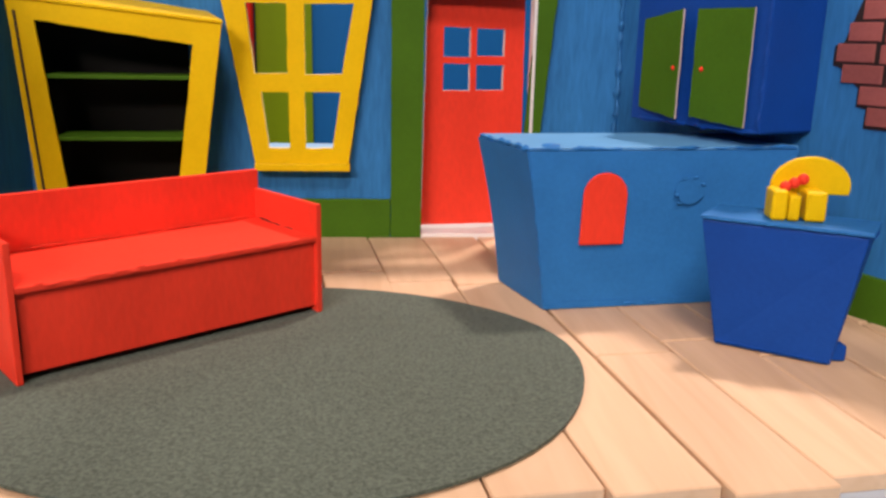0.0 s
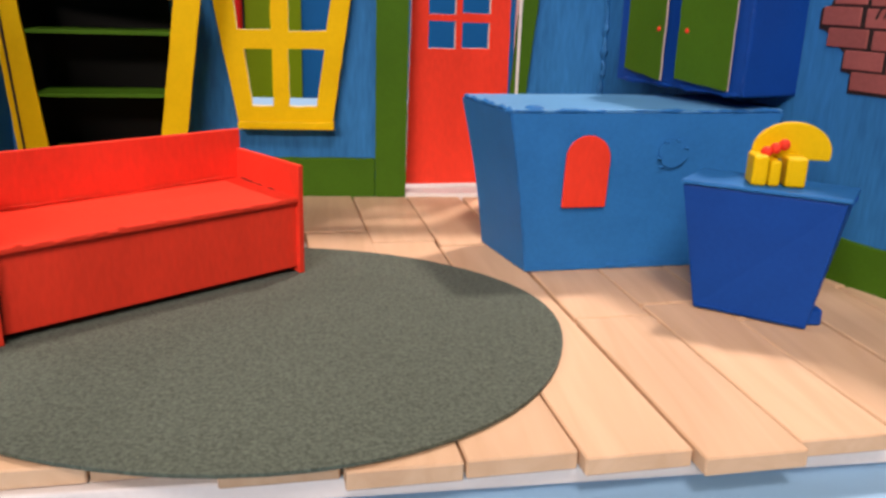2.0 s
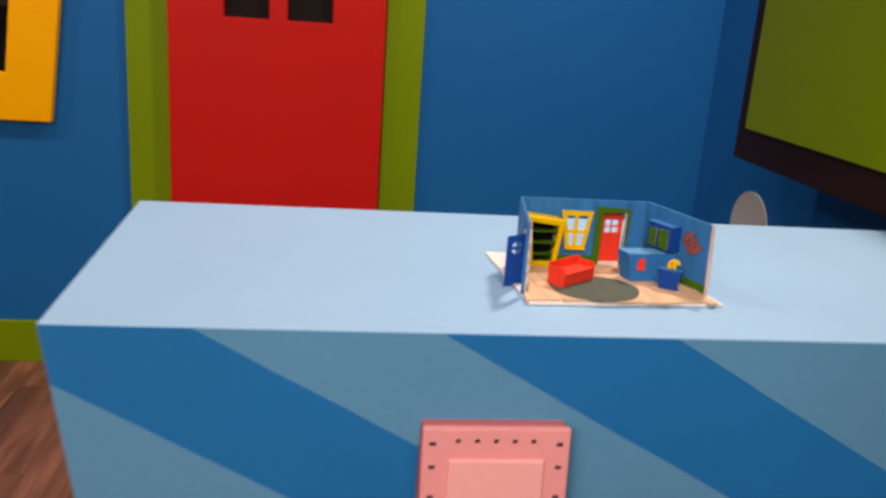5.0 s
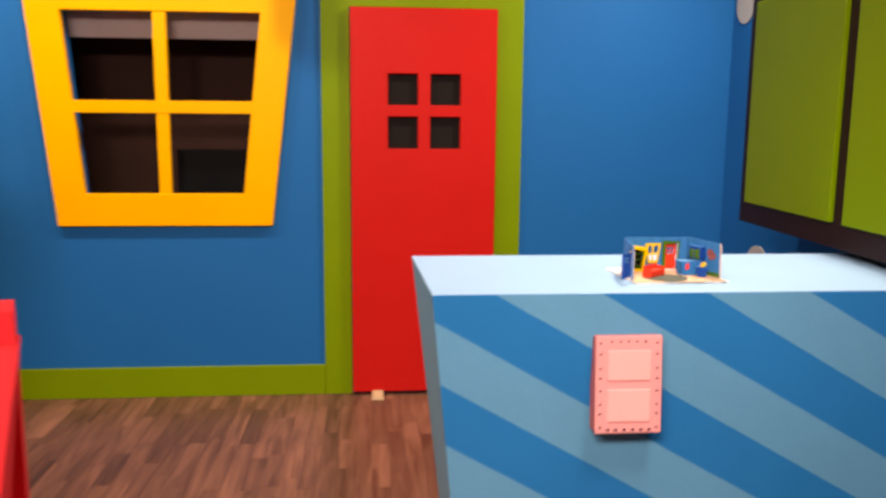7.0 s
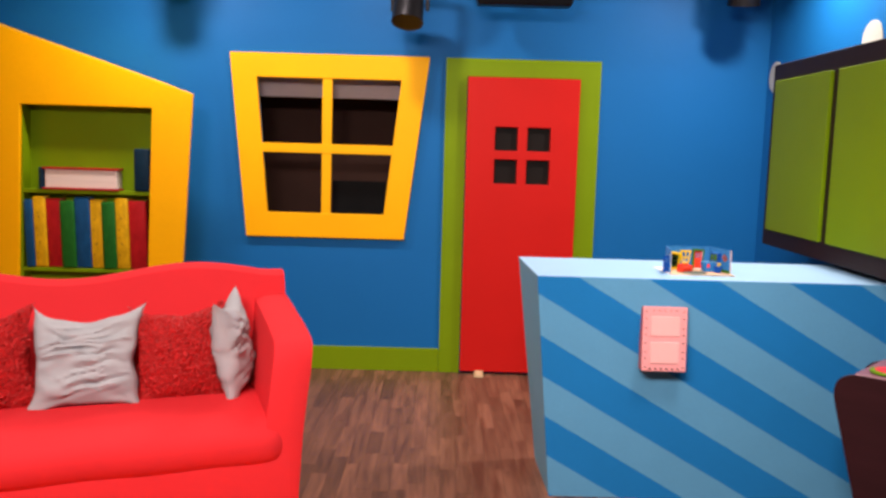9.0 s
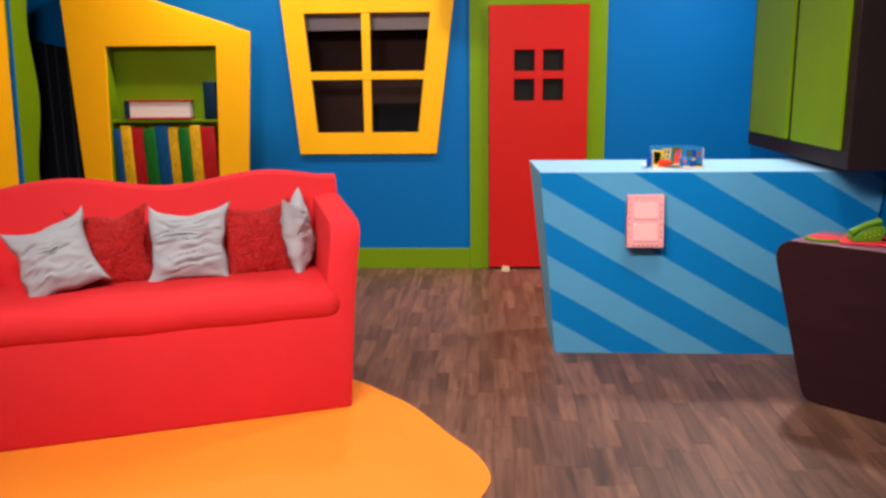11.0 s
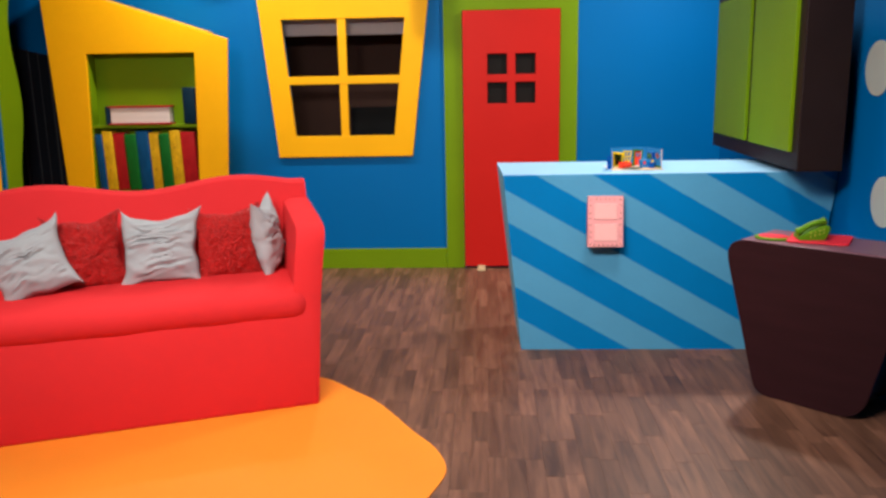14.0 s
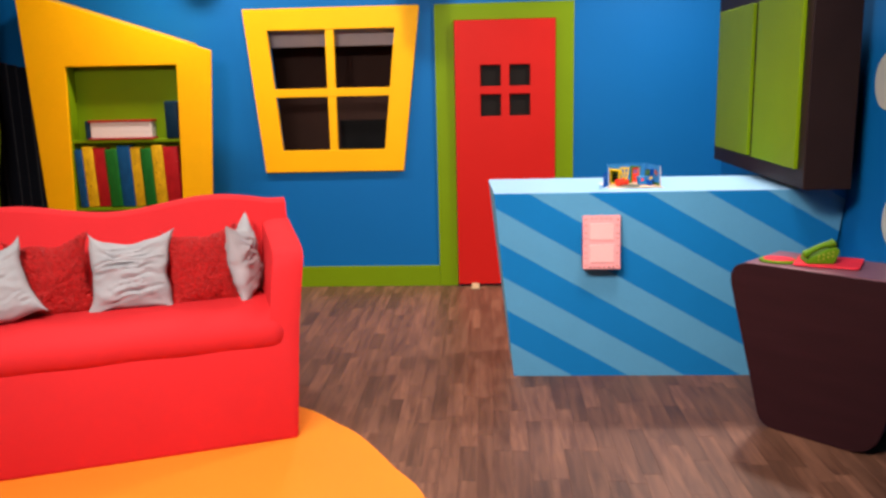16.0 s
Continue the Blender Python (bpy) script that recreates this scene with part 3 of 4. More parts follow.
# ---------------------------------------------------------------- left side of the set
lw = thing("door_2", "green scalloped surround with a plain yellow door, beside the bookcase", "door", kind="structure")
scal = [(-0.90, 0.0)] + [(-0.63 + 0.045 * math.sin(k * 0.62) + 0.14 * (k / 24), 2.6 * k / 24) for k in range(25)] + [(-0.80, 2.6)]
mw = frame2d((-3.28, 0, 0), (0, 1))
part("surround", plate(scal, [], 0.03, mw, 0.003), green_paint, lw, "lime green board with a wavy edge")
part("door_leaf", plate([(-1.95, 0.02), (-0.93, 0.02), (-0.79, 2.5), (-1.95, 2.5)], [], 0.04, mw @ pose(0, 0.01, 0), 0.003), yellow_paint, lw, "plain yellow door leaf")
part("jamb", hexa([(-3.30, -0.928, 0), (-3.265, -0.928, 0), (-3.265, -0.902, 0), (-3.30, -0.902, 0), (-3.30, -0.79, 2.5), (-3.265, -0.79, 2.5), (-3.265, -0.802 + 0.03, 2.5), (-3.30, -0.802 + 0.03, 2.5)]), wall_blue, lw, "narrow blue jamb")
setting("wall_west_set", plate(rect(-7.0, -0.05, -1.96, 2.9), [], 0.08, mw @ pose(0, 0.02, 0)), wall_blue, "blue painted set wall past the yellow door", "wall")

# added black sheet: stands in for the shaded back wall and a dark door leaf
cur = bmesh.new()
cols = []
for i in range(97):
    x = -3.60 + 0.50 * i / 96
    cols.append([cur.verts.new((x, -0.20 + 0.022 * math.sin(i * 0.36 + 0.9 * math.sin(i * 0.11)) + d, z)) for d, z in ((0, 0.01), (0, 1.85 - 0.12 * (i / 96)), (0.012, 1.85 - 0.12 * (i / 96)), (0.012, 0.01))])
for a_, b_ in zip(cols, cols[1:]):
    for j in range(4):
        cur.faces.new((a_[j], a_[(j + 1) % 4], b_[(j + 1) % 4], b_[j]))
tagged(finish(cur, "curtain", cloth_black, smooth=True), "black folded sheet added for the shaded wall and dark door leaf beside the bookcase", "curtain")

# ---------------------------------------------------------------- sofa
# local x runs along the front towards the counter end, y runs back, origin at the front foot
SM = frame2d((-0.634, -2.888, 0.0), (0.934, 0.356))
sofa = thing("sofa", "bright red cloth sofa with a wavy back and flared arms", "sofa", SM)
LEN = 1.62


skirt = box((-LEN, 0.0, 0.0), (0.0, 0.78, 0.50), 0.02, 3)
part("skirt", skirt, sofa_red, sofa, "smooth red cloth skirt down to the floor", True)
seat = bmesh.new()
sp = [(0.03, 0.440), (0.004, 0.450), (-0.010, 0.468), (-0.021, 0.492), (-0.026, 0.520), (-0.022, 0.548), (-0.006, 0.572), (0.03, 0.588), (0.12, 0.598), (0.28, 0.602), (0.45, 0.598), (0.60, 0.585), (0.64, 0.57), (0.64, 0.455)]
rings = []
NS = 48
for i in range(NS + 1):
    t = i / NS
    u = -LEN + 0.03 + (LEN - 0.06) * t
    end = min(1.0, min(t, 1 - t) / 0.06)
    k = math.sqrt(1 - (1 - end) ** 2)
    ring = []
    for y, z in sp:
        yy = 0.03 + (y - 0.03) * (0.35 + 0.65 * k) if y < 0.03 else y
        zz = 0.50 + (z - 0.50) * (0.55 + 0.45 * k)
        ring.append(seat.verts.new((u, yy + 0.003 * noise.noise(Vector((u * 5, z * 7, 0))), zz + 0.006 * noise.noise(Vector((u * 4, y * 6, 4))))))
    rings.append(ring)
for a_, b_ in zip(rings, rings[1:]):
    for j in range(len(sp)):
        seat.faces.new((a_[j], a_[(j + 1) % len(sp)], b_[(j + 1) % len(sp)], b_[j]))
seat.faces.new(rings[0])
seat.faces.new(rings[-1][::-1])
part("seat_cushion", seat, sofa_red, sofa, "rounded red seat cushion", True)


def back_top(u):
    return 1.028 + 0.028 * math.cos((u + 0.28) * 2 * math.pi / 0.95)


bk = bmesh.new()
N = 40
prof = [(0.58, 0.50), (0.60, 0.70), (0.645, 0.90), (0.67, 0.985), (0.70, 1.0), (0.75, 1.0), (0.785, 0.985), (0.80, 0.93), (0.80, 0.0), (0.70, 0.0)]
rows = []
for i in range(N + 1):
    u = -LEN - 0.02 + (LEN + 0.10) * i / N
    k = back_top(u) - 1.0 if -LEN < u < 0.02 else 0.02
    rows.append([bk.verts.new((u, y + 0.006 * noise.noise(Vector((u * 6, y * 9, z * 6))), z + (k if z > 0.85 else k * max(0, (z - 0.5) / 0.35)))) for y, z in prof])
for a, b in zip(rows, rows[1:]):
    for j in range(len(prof)):
        j2 = (j + 1) % len(prof)
        bk.faces.new((a[j], a[j2], b[j2], b[j]))
bk.faces.new(rows[0])
bk.faces.new(rows[-1][::-1])
part("backrest", bk, sofa_red, sofa, "red back with a wavy top edge", True)


def arm(side):
    """side 1: the end at x = 0; side -1: the far end. Profile in (y, z), flared outwards with height."""
    bm = bmesh.new()
    pr = round_poly([(0.0, 0.02), (0.0, 0.60), (0.005, 0.870), (0.16, 0.895), (0.55, 0.925), (0.70, 0.935), (0.78, 0.93), (0.78, 0.02)], [0.01, 0.05, 0.09, 0.2, 0.2, 0.05, 0.03, 0.01], 5)
    lay = []
    for s, shrink in ((0.002, 0.018), (0.02, 0.004), (0.06, 0.0), (0.11, 0.004), (0.135, 0.02)):
        ring = []
        for y, z in pr:
            flare = 0.075 * max(0, (z - 0.05) / 0.85) ** 1.6 * (1.0 + 0.2 * y)
            cy, cz = 0.4, 0.5
            yy, zz = y + (cy - y) * shrink, z + (cz - z) * shrink * 1.6
            ring.append(bm.verts.new((side * (flare - s) + (-LEN if side < 0 else 0), yy, zz + 0.004 * noise.noise(Vector((y * 9, z * 9, s * 30))))))
        lay.append(ring)
    for a, b in zip(lay, lay[1:]):
        for j in range(len(pr)):
            j2 = (j + 1) % len(pr)
            bm.faces.new((a[j], a[j2], b[j2], b[j]))
    bm.faces.new(lay[0])
    bm.faces.new(lay[-1][::-1])
    return bm


part("armrest", arm(1), sofa_red, sofa, "flared red armrest", True)
part("armrest", arm(-1), sofa_red, sofa, "flared red armrest", True)


def pillow(m, w, h, puff, mats, label, shag=0.0, seed=0.0, n=44, folds=1.0):
    """A scatter cushion in (x, z) with drawn-out corners and creases; y is its thickness."""
    bm = bmesh.new()
    grid = {}
    for s in (1, -1):
        for i in range(n + 1):
            for j in range(n + 1):
                a, b = 2 * i / n - 1, 2 * j / n - 1
                edge = (1 - a * a) * (1 - b * b)
                if s < 0 and (i in (0, n) or j in (0, n)):
                    grid[s, i, j] = grid[1, i, j]
                    continue
                pinch_a, pinch_b = 1 - 0.19 * (1 - b * b) ** 0.8, 1 - (0.29 if b > 0 else 0.12) * (1 - a * a) ** 0.8
                fold = noise.noise(Vector((a * 1.3 + seed, b * 5.0 + a * 1.2, s * 3 + seed)))
                crease = (0.16 * fold + 0.10 * (1 - abs(noise.noise(Vector((a * 1.1 - seed, b * 6.5 - a * 1.5, seed)))) * 3)) * min(1, edge * 4) * folds
                y = s * puff * (edge ** 0.42) * (1 + crease * 2.2)
                co = Vector((a * w / 2 * pinch_a, y, b * h / 2 * pinch_b))
                co += Vector((noise.noise(Vector((a * 2, b * 2, seed))), 0, noise.noise(Vector((a * 2, b * 2, seed + 9))))) * 0.018
                if shag:
                    co += Vector((noise.noise(co * 130 + Vector((seed, 0, 0))), noise.noise(co * 130 + Vector((0, 7, seed))), noise.noise(co * 130 + Vector((3, seed, 0))))) * shag
                grid[s, i, j] = bm.verts.new(co)
    for s in (1, -1):
        for i in range(n):
            for j in range(n):
                f = [grid[s, i, j], grid[s, i + 1, j], grid[s, i + 1, j + 1], grid[s, i, j + 1]]
                bm.faces.new(f if s > 0 else f[::-1])
    ob = finish(bm, "scatter_cushion", mats, label=label, smooth=not shag, m=m)
    return tagged(ob, label, "cushion", "cushions on the sofa")


def on_sofa(x, y, z, rx, ry, rz):
    return SM @ pose(x, y, z, rx, ry, rz)


pillow(on_sofa(-1.25, 0.33, 0.755, -24, -17, 4), 0.37, 0.37, 0.075, silver_cloth, "silver grey satin cushion tipped over on one corner", seed=1.0, folds=0.62)
pillow(on_sofa(-1.02, 0.46, 0.755, -14, -4, 2), 0.37, 0.39, 0.08, sequin_red, "dark red sequined cushion leaning on the sofa back", 0.010, 2.0, 72, 0.18)
pillow(on_sofa(-0.675, 0.41, 0.762, -16, 1, -4), 0.40, 0.38, 0.075, silver_cloth, "silver grey satin cushion with creases, upright", seed=3.3, folds=0.75)
pillow(on_sofa(-0.355, 0.45, 0.752, -12, -2, 2), 0.36, 0.39, 0.085, sequin_red, "dark red sequined cushion leaning on the sofa back", 0.010, 4.0, 72, 0.18)
pillow(on_sofa(-0.160, 0.43, 0.775, -8, -2, 68), 0.31, 0.41, 0.06, silver_cloth, "silver grey satin cushion turned edge-on by the armrest", seed=5.1, folds=0.75)

# ---------------------------------------------------------------- orange rug
rug_ctrl = [(0.01, -3.55), (-0.05, -3.36), (-0.16, -3.19), (-0.285, -2.975), (-0.381, -2.835), (-0.482, -2.73), (-0.695, -2.53), (-1.1, -2.36), (-1.65, -2.42),
            (-2.25, -2.8), (-2.55, -3.5), (-2.2, -4.2), (-1.4, -4.6), (-0.7, -4.45), (-0.3, -4.17), (-0.116, -3.94), (-0.02, -3.71)]
rug_pts = []
for i in range(len(rug_ctrl)):
    p0, p1, p2, p3 = (Vector(rug_ctrl[(i + k) % len(rug_ctrl)]) for k in (-1, 0, 1, 2))
    for k in range(6):
        t = k / 6
        rug_pts.append(tuple(0.5 * ((2 * p1) + (p2 - p0) * t + (2 * p0 - 5 * p1 + 4 * p2 - p3) * t * t + (3 * p1 - p0 - 3 * p2 + p3) * t ** 3)))
rug = plate(rug_pts, [], -0.004, None)
rug.transform(Matrix(((1, 0, 0, 0), (0, 0, 1, 0), (0, -1, 0, 0.001), (0, 0, 0, 1))))
tagged(finish(rug, "floor_rug", rug_orange), "large flat oval orange vinyl rug under the sofa", "rug")

# ---------------------------------------------------------------- dark table with the toy telephone
TM = frame2d((1.47, -2.72, 0.0), (0.714, -0.70))
table = thing("side_table", "dark brown block table with big rounded corners, narrowing downwards", "table", TM)
fp = round_poly([(0.02, 0.0), (0.52, 0.0), (0.70, 0.765), (-0.185, 0.755)], [0.07, 0.12, 0.11, 0.13], 8)
part("front_panel", plate(fp, [], 0.02, pose(0, 0, 0), 0.003), dark_wood, table)
inner = round_poly([(0.035, 0.012), (0.505, 0.012), (0.68, 0.752), (-0.165, 0.742)], [0.07, 0.12, 0.11, 0.13], 8)
part("body", plate(inner, [], 0.30, pose(0, 0.02, 0), 0.002), dark_wood, table)
part("back_panel", plate(fp, [], 0.02, pose(0, 0.32, 0), 0.003), dark_wood, table)
part("top", hexa([(-0.09, 0.0005, 0.7435), (0.61, 0.0005, 0.752), (0.61, 0.34, 0.752), (-0.09, 0.34, 0.7435), (-0.09, 0.0005, 0.7575), (0.61, 0.0005, 0.769), (0.61, 0.34, 0.769), (-0.09, 0.34, 0.7575)], 0.002), table_top, table, "dark top with its mauve sheen put into the colour")
tz = 0.7595
mat_ = thing("desk_pad", "bright red pad lying on the dark table", "pad", TM @ pose(0.10, 0.14, tz + 0.004, 0, -0.9, 16))
part("pad", plate(round_poly(rect(-0.02, -0.10, 0.25, 0.12), 0.03), [], -0.010, pose(0, 0, 0, -90, 0, 0) @ pose(0, 0, 0), 0.003), pad_red, mat_)
tray = thing("leaf_tray", "flat lime green leaf shape with red middle on the table", "tray", TM @ pose(0.02, 0.10, tz + 0.002, 0, 0, 20))
part("rim", plate(disc_poly(0, 0, 0.085, 0.065, 28), [], -0.010, pose(0, 0, 0, -90, 0, 0), 0.002), phone_green, tray)
part("middle", plate(disc_poly(0, 0, 0.068, 0.05, 28), [], -0.014, pose(0, 0, 0, -90, 0, 0), 0.002), pad_red, tray, "red middle")
ph = thing("toy_telephone", "lime green wedge-shaped toy telephone with its handset on top", "telephone", TM @ pose(0.185, 0.14, tz + 0.0165, 0, 0, 40) @ Matrix.Diagonal((0.80, 0.80, 0.80, 1)))
wedge = round_poly([(-0.085, 0.0), (0.060, 0.0), (0.090, 0.070), (0.068, 0.092), (0.030, 0.080), (-0.080, 0.022)], [0.008, 0.012, 0.02, 0.012, 0.02, 0.010], 4)
part("base", plate(wedge, [], 0.13, pose(0, -0.055, 0), 0.006, 3), phone_green, ph, smooth=True)
hs = bmesh.new()
NH = 20
loops = []
for k in range(NH + 1):
    t = k / NH
    bulge = 0.016 + 0.014 * (2 * abs(t - 0.5)) ** 4
    c = Vector((-0.098 + 0.165 * t, -0.030, 0.038 + 0.076 * t + 0.014 * math.sin(math.pi * t)))
    e = 0.45 if k in (0, NH) else 1.0
    loops.append([hs.verts.new(c + Vector((-0.43 * math.sin(q), 1.15 * math.cos(q), 0.9 * math.sin(q))) * bulge * e) for q in [2 * math.pi * m_ / 12 for m_ in range(12)]])
for p, q in zip(loops, loops[1:]):
    for m_ in range(12):
        hs.faces.new((p[m_], p[(m_ + 1) % 12], q[(m_ + 1) % 12], q[m_]))
hs.faces.new(loops[0])
hs.faces.new(loops[-1][::-1])
part("handset", hs, phone_green, ph, "curved lime green handset", True)
for i in range(4):
    for j in range(2):
        bb = bmesh.new()
        bmesh.ops.create_icosphere(bb, subdivisions=2, radius=0.0055, matrix=Matrix.Translation((-0.022 + 0.024 * i, -0.056, 0.020 + 0.022 * j + 0.008 * i)) @ Matrix.Diagonal((1, 0.5, 1, 1)))
        part("button", bb, cream, ph, "pale round button", True)

# ---------------------------------------------------------------- stage lights under the ceiling
def stage_light(x, y, z, turn, tilt):
    top = 2.86 - z
    s = thing("stage_light", "black metal stage lamp hanging from the ceiling pipe", "stage light", pose(x, y, z, 0, 0, turn), "stage lights on the pipe")
    part("can", tube((0, 0.0, 0.0), (0, 0.10 * tilt, -0.20), 0.085, 20, 0.10), stage_black, s, smooth=True)
    part("yoke", plate([(-0.12, -0.12), (-0.10, -0.12), (-0.10, 0.13), (0.10, 0.13), (0.10, -0.12), (0.12, -0.12), (0.12, 0.15), (-0.12, 0.15)], [], 0.03, pose(0, -0.015, 0)), stage_black, s)
    part("clamp", tube((0, 0, 0.14), (0, 0, top), 0.022), stage_black, s)
    return s


pipe = tube((-3.2, -0.36, 2.86), (2.0, -0.36, 2.86), 0.025)
tagged(finish(pipe, "lighting_pipe", stage_black, smooth=True), "black steel lighting pipe under the studio ceiling", "pipe")
flood = thing("flood_light", "wide black metal flood lamp hanging above the red door", "stage light", pose(0.33, -0.36, 2.44))
part("housing", hexa([(-0.29, -0.05, 0.0), (0.29, -0.05, 0.0), (0.29, 0.07, 0.0), (-0.29, 0.07, 0.0), (-0.32, -0.09, 0.14), (0.32, -0.09, 0.14), (0.32, 0.10, 0.14), (-0.32, 0.10, 0.14)], 0.012), stage_black, flood)
for k in range(5):
    part("cooling_fin", box((-0.24 + 0.12 * k - 0.006, -0.07, 0.14), (-0.24 + 0.12 * k + 0.006, 0.08, 0.175), 0.002), stage_black, flood)
part("yoke", plate([(-0.345, 0.05), (-0.325, 0.05), (-0.325, 0.24), (0.325, 0.24), (0.325, 0.05), (0.345, 0.05), (0.345, 0.26), (-0.345, 0.26)], [], 0.03, pose(0, -0.015, 0)), stage_black, flood)
part("clamp", tube((0, 0, 0.25), (0, 0, 0.42), 0.022), stage_black, flood)
for x, zz in ((-0.38, 2.51), (1.70, 2.69), (-1.9, 2.70)):
    stage_light(x, -0.36, zz, 10 * math.sin(x * 3), -0.8 if zz < 2.65 else 0.5)

# ---------------------------------------------------------------- miniature room on the counter
ZB = H + 0.0008
Z0 = 1.029
model = thing("model_room", "hand-built card model of the set standing on the counter", "model room")
part("base_board", hexa([(0.876, -2.051, ZB), (1.160, -2.037, ZB), (1.118, -1.812, ZB), (0.853, -1.812, ZB),
                         (0.876, -2.051, ZB + 0.0042), (1.160, -2.037, ZB + 0.0042), (1.118, -1.812, ZB + 0.0042), (0.853, -1.812, ZB + 0.0042)], 0.0004), mini_white, model, "white foam board base")
YB = -1.874


wcells = [[(0.9710, 1.0603), (0.9780, 1.0603), (0.9780, 1.0787), (0.9690, 1.0787)],
          [(0.9832, 1.0603), (0.9922, 1.0603), (0.9950, 1.0790), (0.9832, 1.0790)],
          [(0.9670, 1.0848), (0.9778, 1.0850), (0.9778, 1.1070), (0.9648, 1.1070)],
          [(0.9835, 1.0845), (0.9955, 1.0850), (0.9995, 1.1075), (0.9835, 1.1070)]]
dpanes = [rect(1.0302, 1.0910, 1.0398, 1.1010), rect(1.0420, 1.0915, 1.0520, 1.1008), rect(1.0302, 1.0795, 1.0398, 1.0888), rect(1.0420, 1.0798, 1.0520, 1.0885)]
door_hole = rect(1.0225, 1.027, 1.0605, 1.1135)
win_open = [(0.9685, 1.058), (0.9945, 1.058), (1.0010, 1.1085), (0.9630, 1.1085)]
part("back_wall", plate(rect(0.890, ZB + 0.004, 1.091, 1.1325), [win_open, door_hole], 0.004, pose(0, YB, 0), 0.0003), mini_blue, model, "brushed blue card wall")
part("window_frame", raw_edges(plate(hand_cut([(0.9668, 1.0535), (0.9972, 1.0535), (1.0065, 1.1147), (0.9560, 1.1147)]), [hand_cut(c, 0.0003, 0.003, 3.0) for c in wcells], 0.003, pose(0, YB - 0.0042, 0)), pose(0, 0, 0)), [mini_yellow, mini_pale], model, "small crooked yellow window frame")
part("window_sill", box((0.9663, YB - 0.006, 1.0528), (0.9980, YB - 0.001, 1.0552), 0.0003), mini_yellow, model)
part("door_surround", plate(hand_cut([(1.0120, 1.029), (1.0225, 1.029), (1.0228, 1.1125), (1.0608, 1.1140), (1.0560, 1.029), (1.0605, 1.029), (1.0680, 1.1195), (1.0118, 1.1235)]), [], 0.0018, pose(0, YB - 0.002, 0)), mini_green, model, "green painted door surround")
mdm = pose(1.0232, YB + 0.006, 0, 0, 0, 6) @ pose(-1.0232, 0, 0)
part("door", raw_edges(plate(hand_cut([(1.0232, 1.0318), (1.0600, 1.0318), (1.0588, 1.1128), (1.0245, 1.1128)]), [hand_cut(c, 0.0002, 0.003, 6.0) for c in dpanes], 0.0022, mdm), mdm), [mini_red, mini_raw], model, "red card door with four cut-out panes, ajar")
part("threshold", box((1.0226, YB - 0.001, Z0 - 0.003), (1.0604, YB + 0.010, Z0 + 0.0012)), mini_white, model, "bare white card in the doorway")
part("jamb_edge", box((1.0596, YB - 0.0022, 1.0290), (1.0606, YB + 0.004, 1.1135)), mini_white, model, "bare white card edge")
part("baseboard", plate(hand_cut(rect(0.8935, Z0 - 0.002, 1.0118, 1.0425)), [], 0.0014, pose(0, YB - 0.0014, 0), 0.0002), mini_green, model, "green painted baseboard")
part("baseboard", plate(rect(1.0610, Z0 - 0.002, 1.0900, 1.0425), [], 0.0014, pose(0, YB - 0.0014, 0), 0.0002), mini_green, model, "green painted baseboard")

# right wall, turned outwards
RW = frame2d((1.091, YB, 0), (0.0565, -0.131))        # local x runs towards the room's front, local y to the outside
RL = 0.1380
part("side_wall", plate([(0.0, ZB + 0.004), (RL, ZB + 0.004), (RL - 0.004, 1.1295), (0.0, 1.1335)], [], 0.0045, RW, 0.0004), [mini_blue], model, "brushed blue card side wall")
part("wall_edge", plate([(RL + 0.0002, ZB + 0.004), (RL + 0.0032, ZB + 0.004), (RL - 0.0008, 1.1297), (RL - 0.0038, 1.1297)], [], 0.0052, RW @ pose(0, -0.0002, 0), 0.0006), mini_raw, model, "bare pinkish card edge")
part("baseboard", plate(hand_cut(rect(0.004, Z0 - 0.002, RL - 0.0005, 1.0405)), [], 0.0014, RW @ pose(0, -0.0014, 0), 0.0002), mini_green, model, "green painted baseboard")
part("brick_joints", plate([(0.0930, 1.1130), (0.0895, 1.1020), (0.0872, 1.1010), (0.0872, 1.0960), (0.0892, 1.0955), (0.0945, 1.0905), (0.0945, 1.0860), (0.0970, 1.0855), (0.0970, 1.0807), (0.1128, 1.0807), (0.1128, 1.0858),
                             (0.1180, 1.0860), (0.1180, 1.0908), (0.1232, 1.0910), (0.1232, 1.0962), (0.1194, 1.0965), (0.1194, 1.1015), (0.1132, 1.1020), (0.1132, 1.1070), (0.1080, 1.1075), (0.1080, 1.1125)], [], 0.0003, RW @ pose(0.104 - 0.106 * 1.12, -0.0003, 1.0925 - 1.096 * 1.0) @ Matrix.Diagonal((1.12, 1, 1.0, 1))), pencil, model, "dark painted joints")
for x, z, w, h in ((0.0985, 1.0955, 0.0014, 0.0024), (0.1006, 1.0957, 0.0013, 0.0020), (0.1034, 1.0950, 0.0018, 0.0026), (0.1058, 1.0948, 0.0012, 0.0022)):
    part("pencil_mark", plate([(x, z), (x + w * 0.35, z), (x + w, z + h), (x + w * 0.65, z + h)], [], 0.0004, RW @ pose(0, -0.0010, 0)), pencil, model)
bricks = [(0.0935, 1.1075, 0.0140), (0.0905, 1.1022, 0.0085), (0.0995, 1.1020, 0.0135), (0.0880, 1.0970, 0.0100), (0.0988, 1.0968, 0.0110), (0.1106, 1.0966, 0.0085),
          (0.0900, 1.0918, 0.0105), (0.1012, 1.0916, 0.0095), (0.1114, 1.0914, 0.0115), (0.0950, 1.0866, 0.0100), (0.1056, 1.0864, 0.0120), (0.0975, 1.0815, 0.0150)]
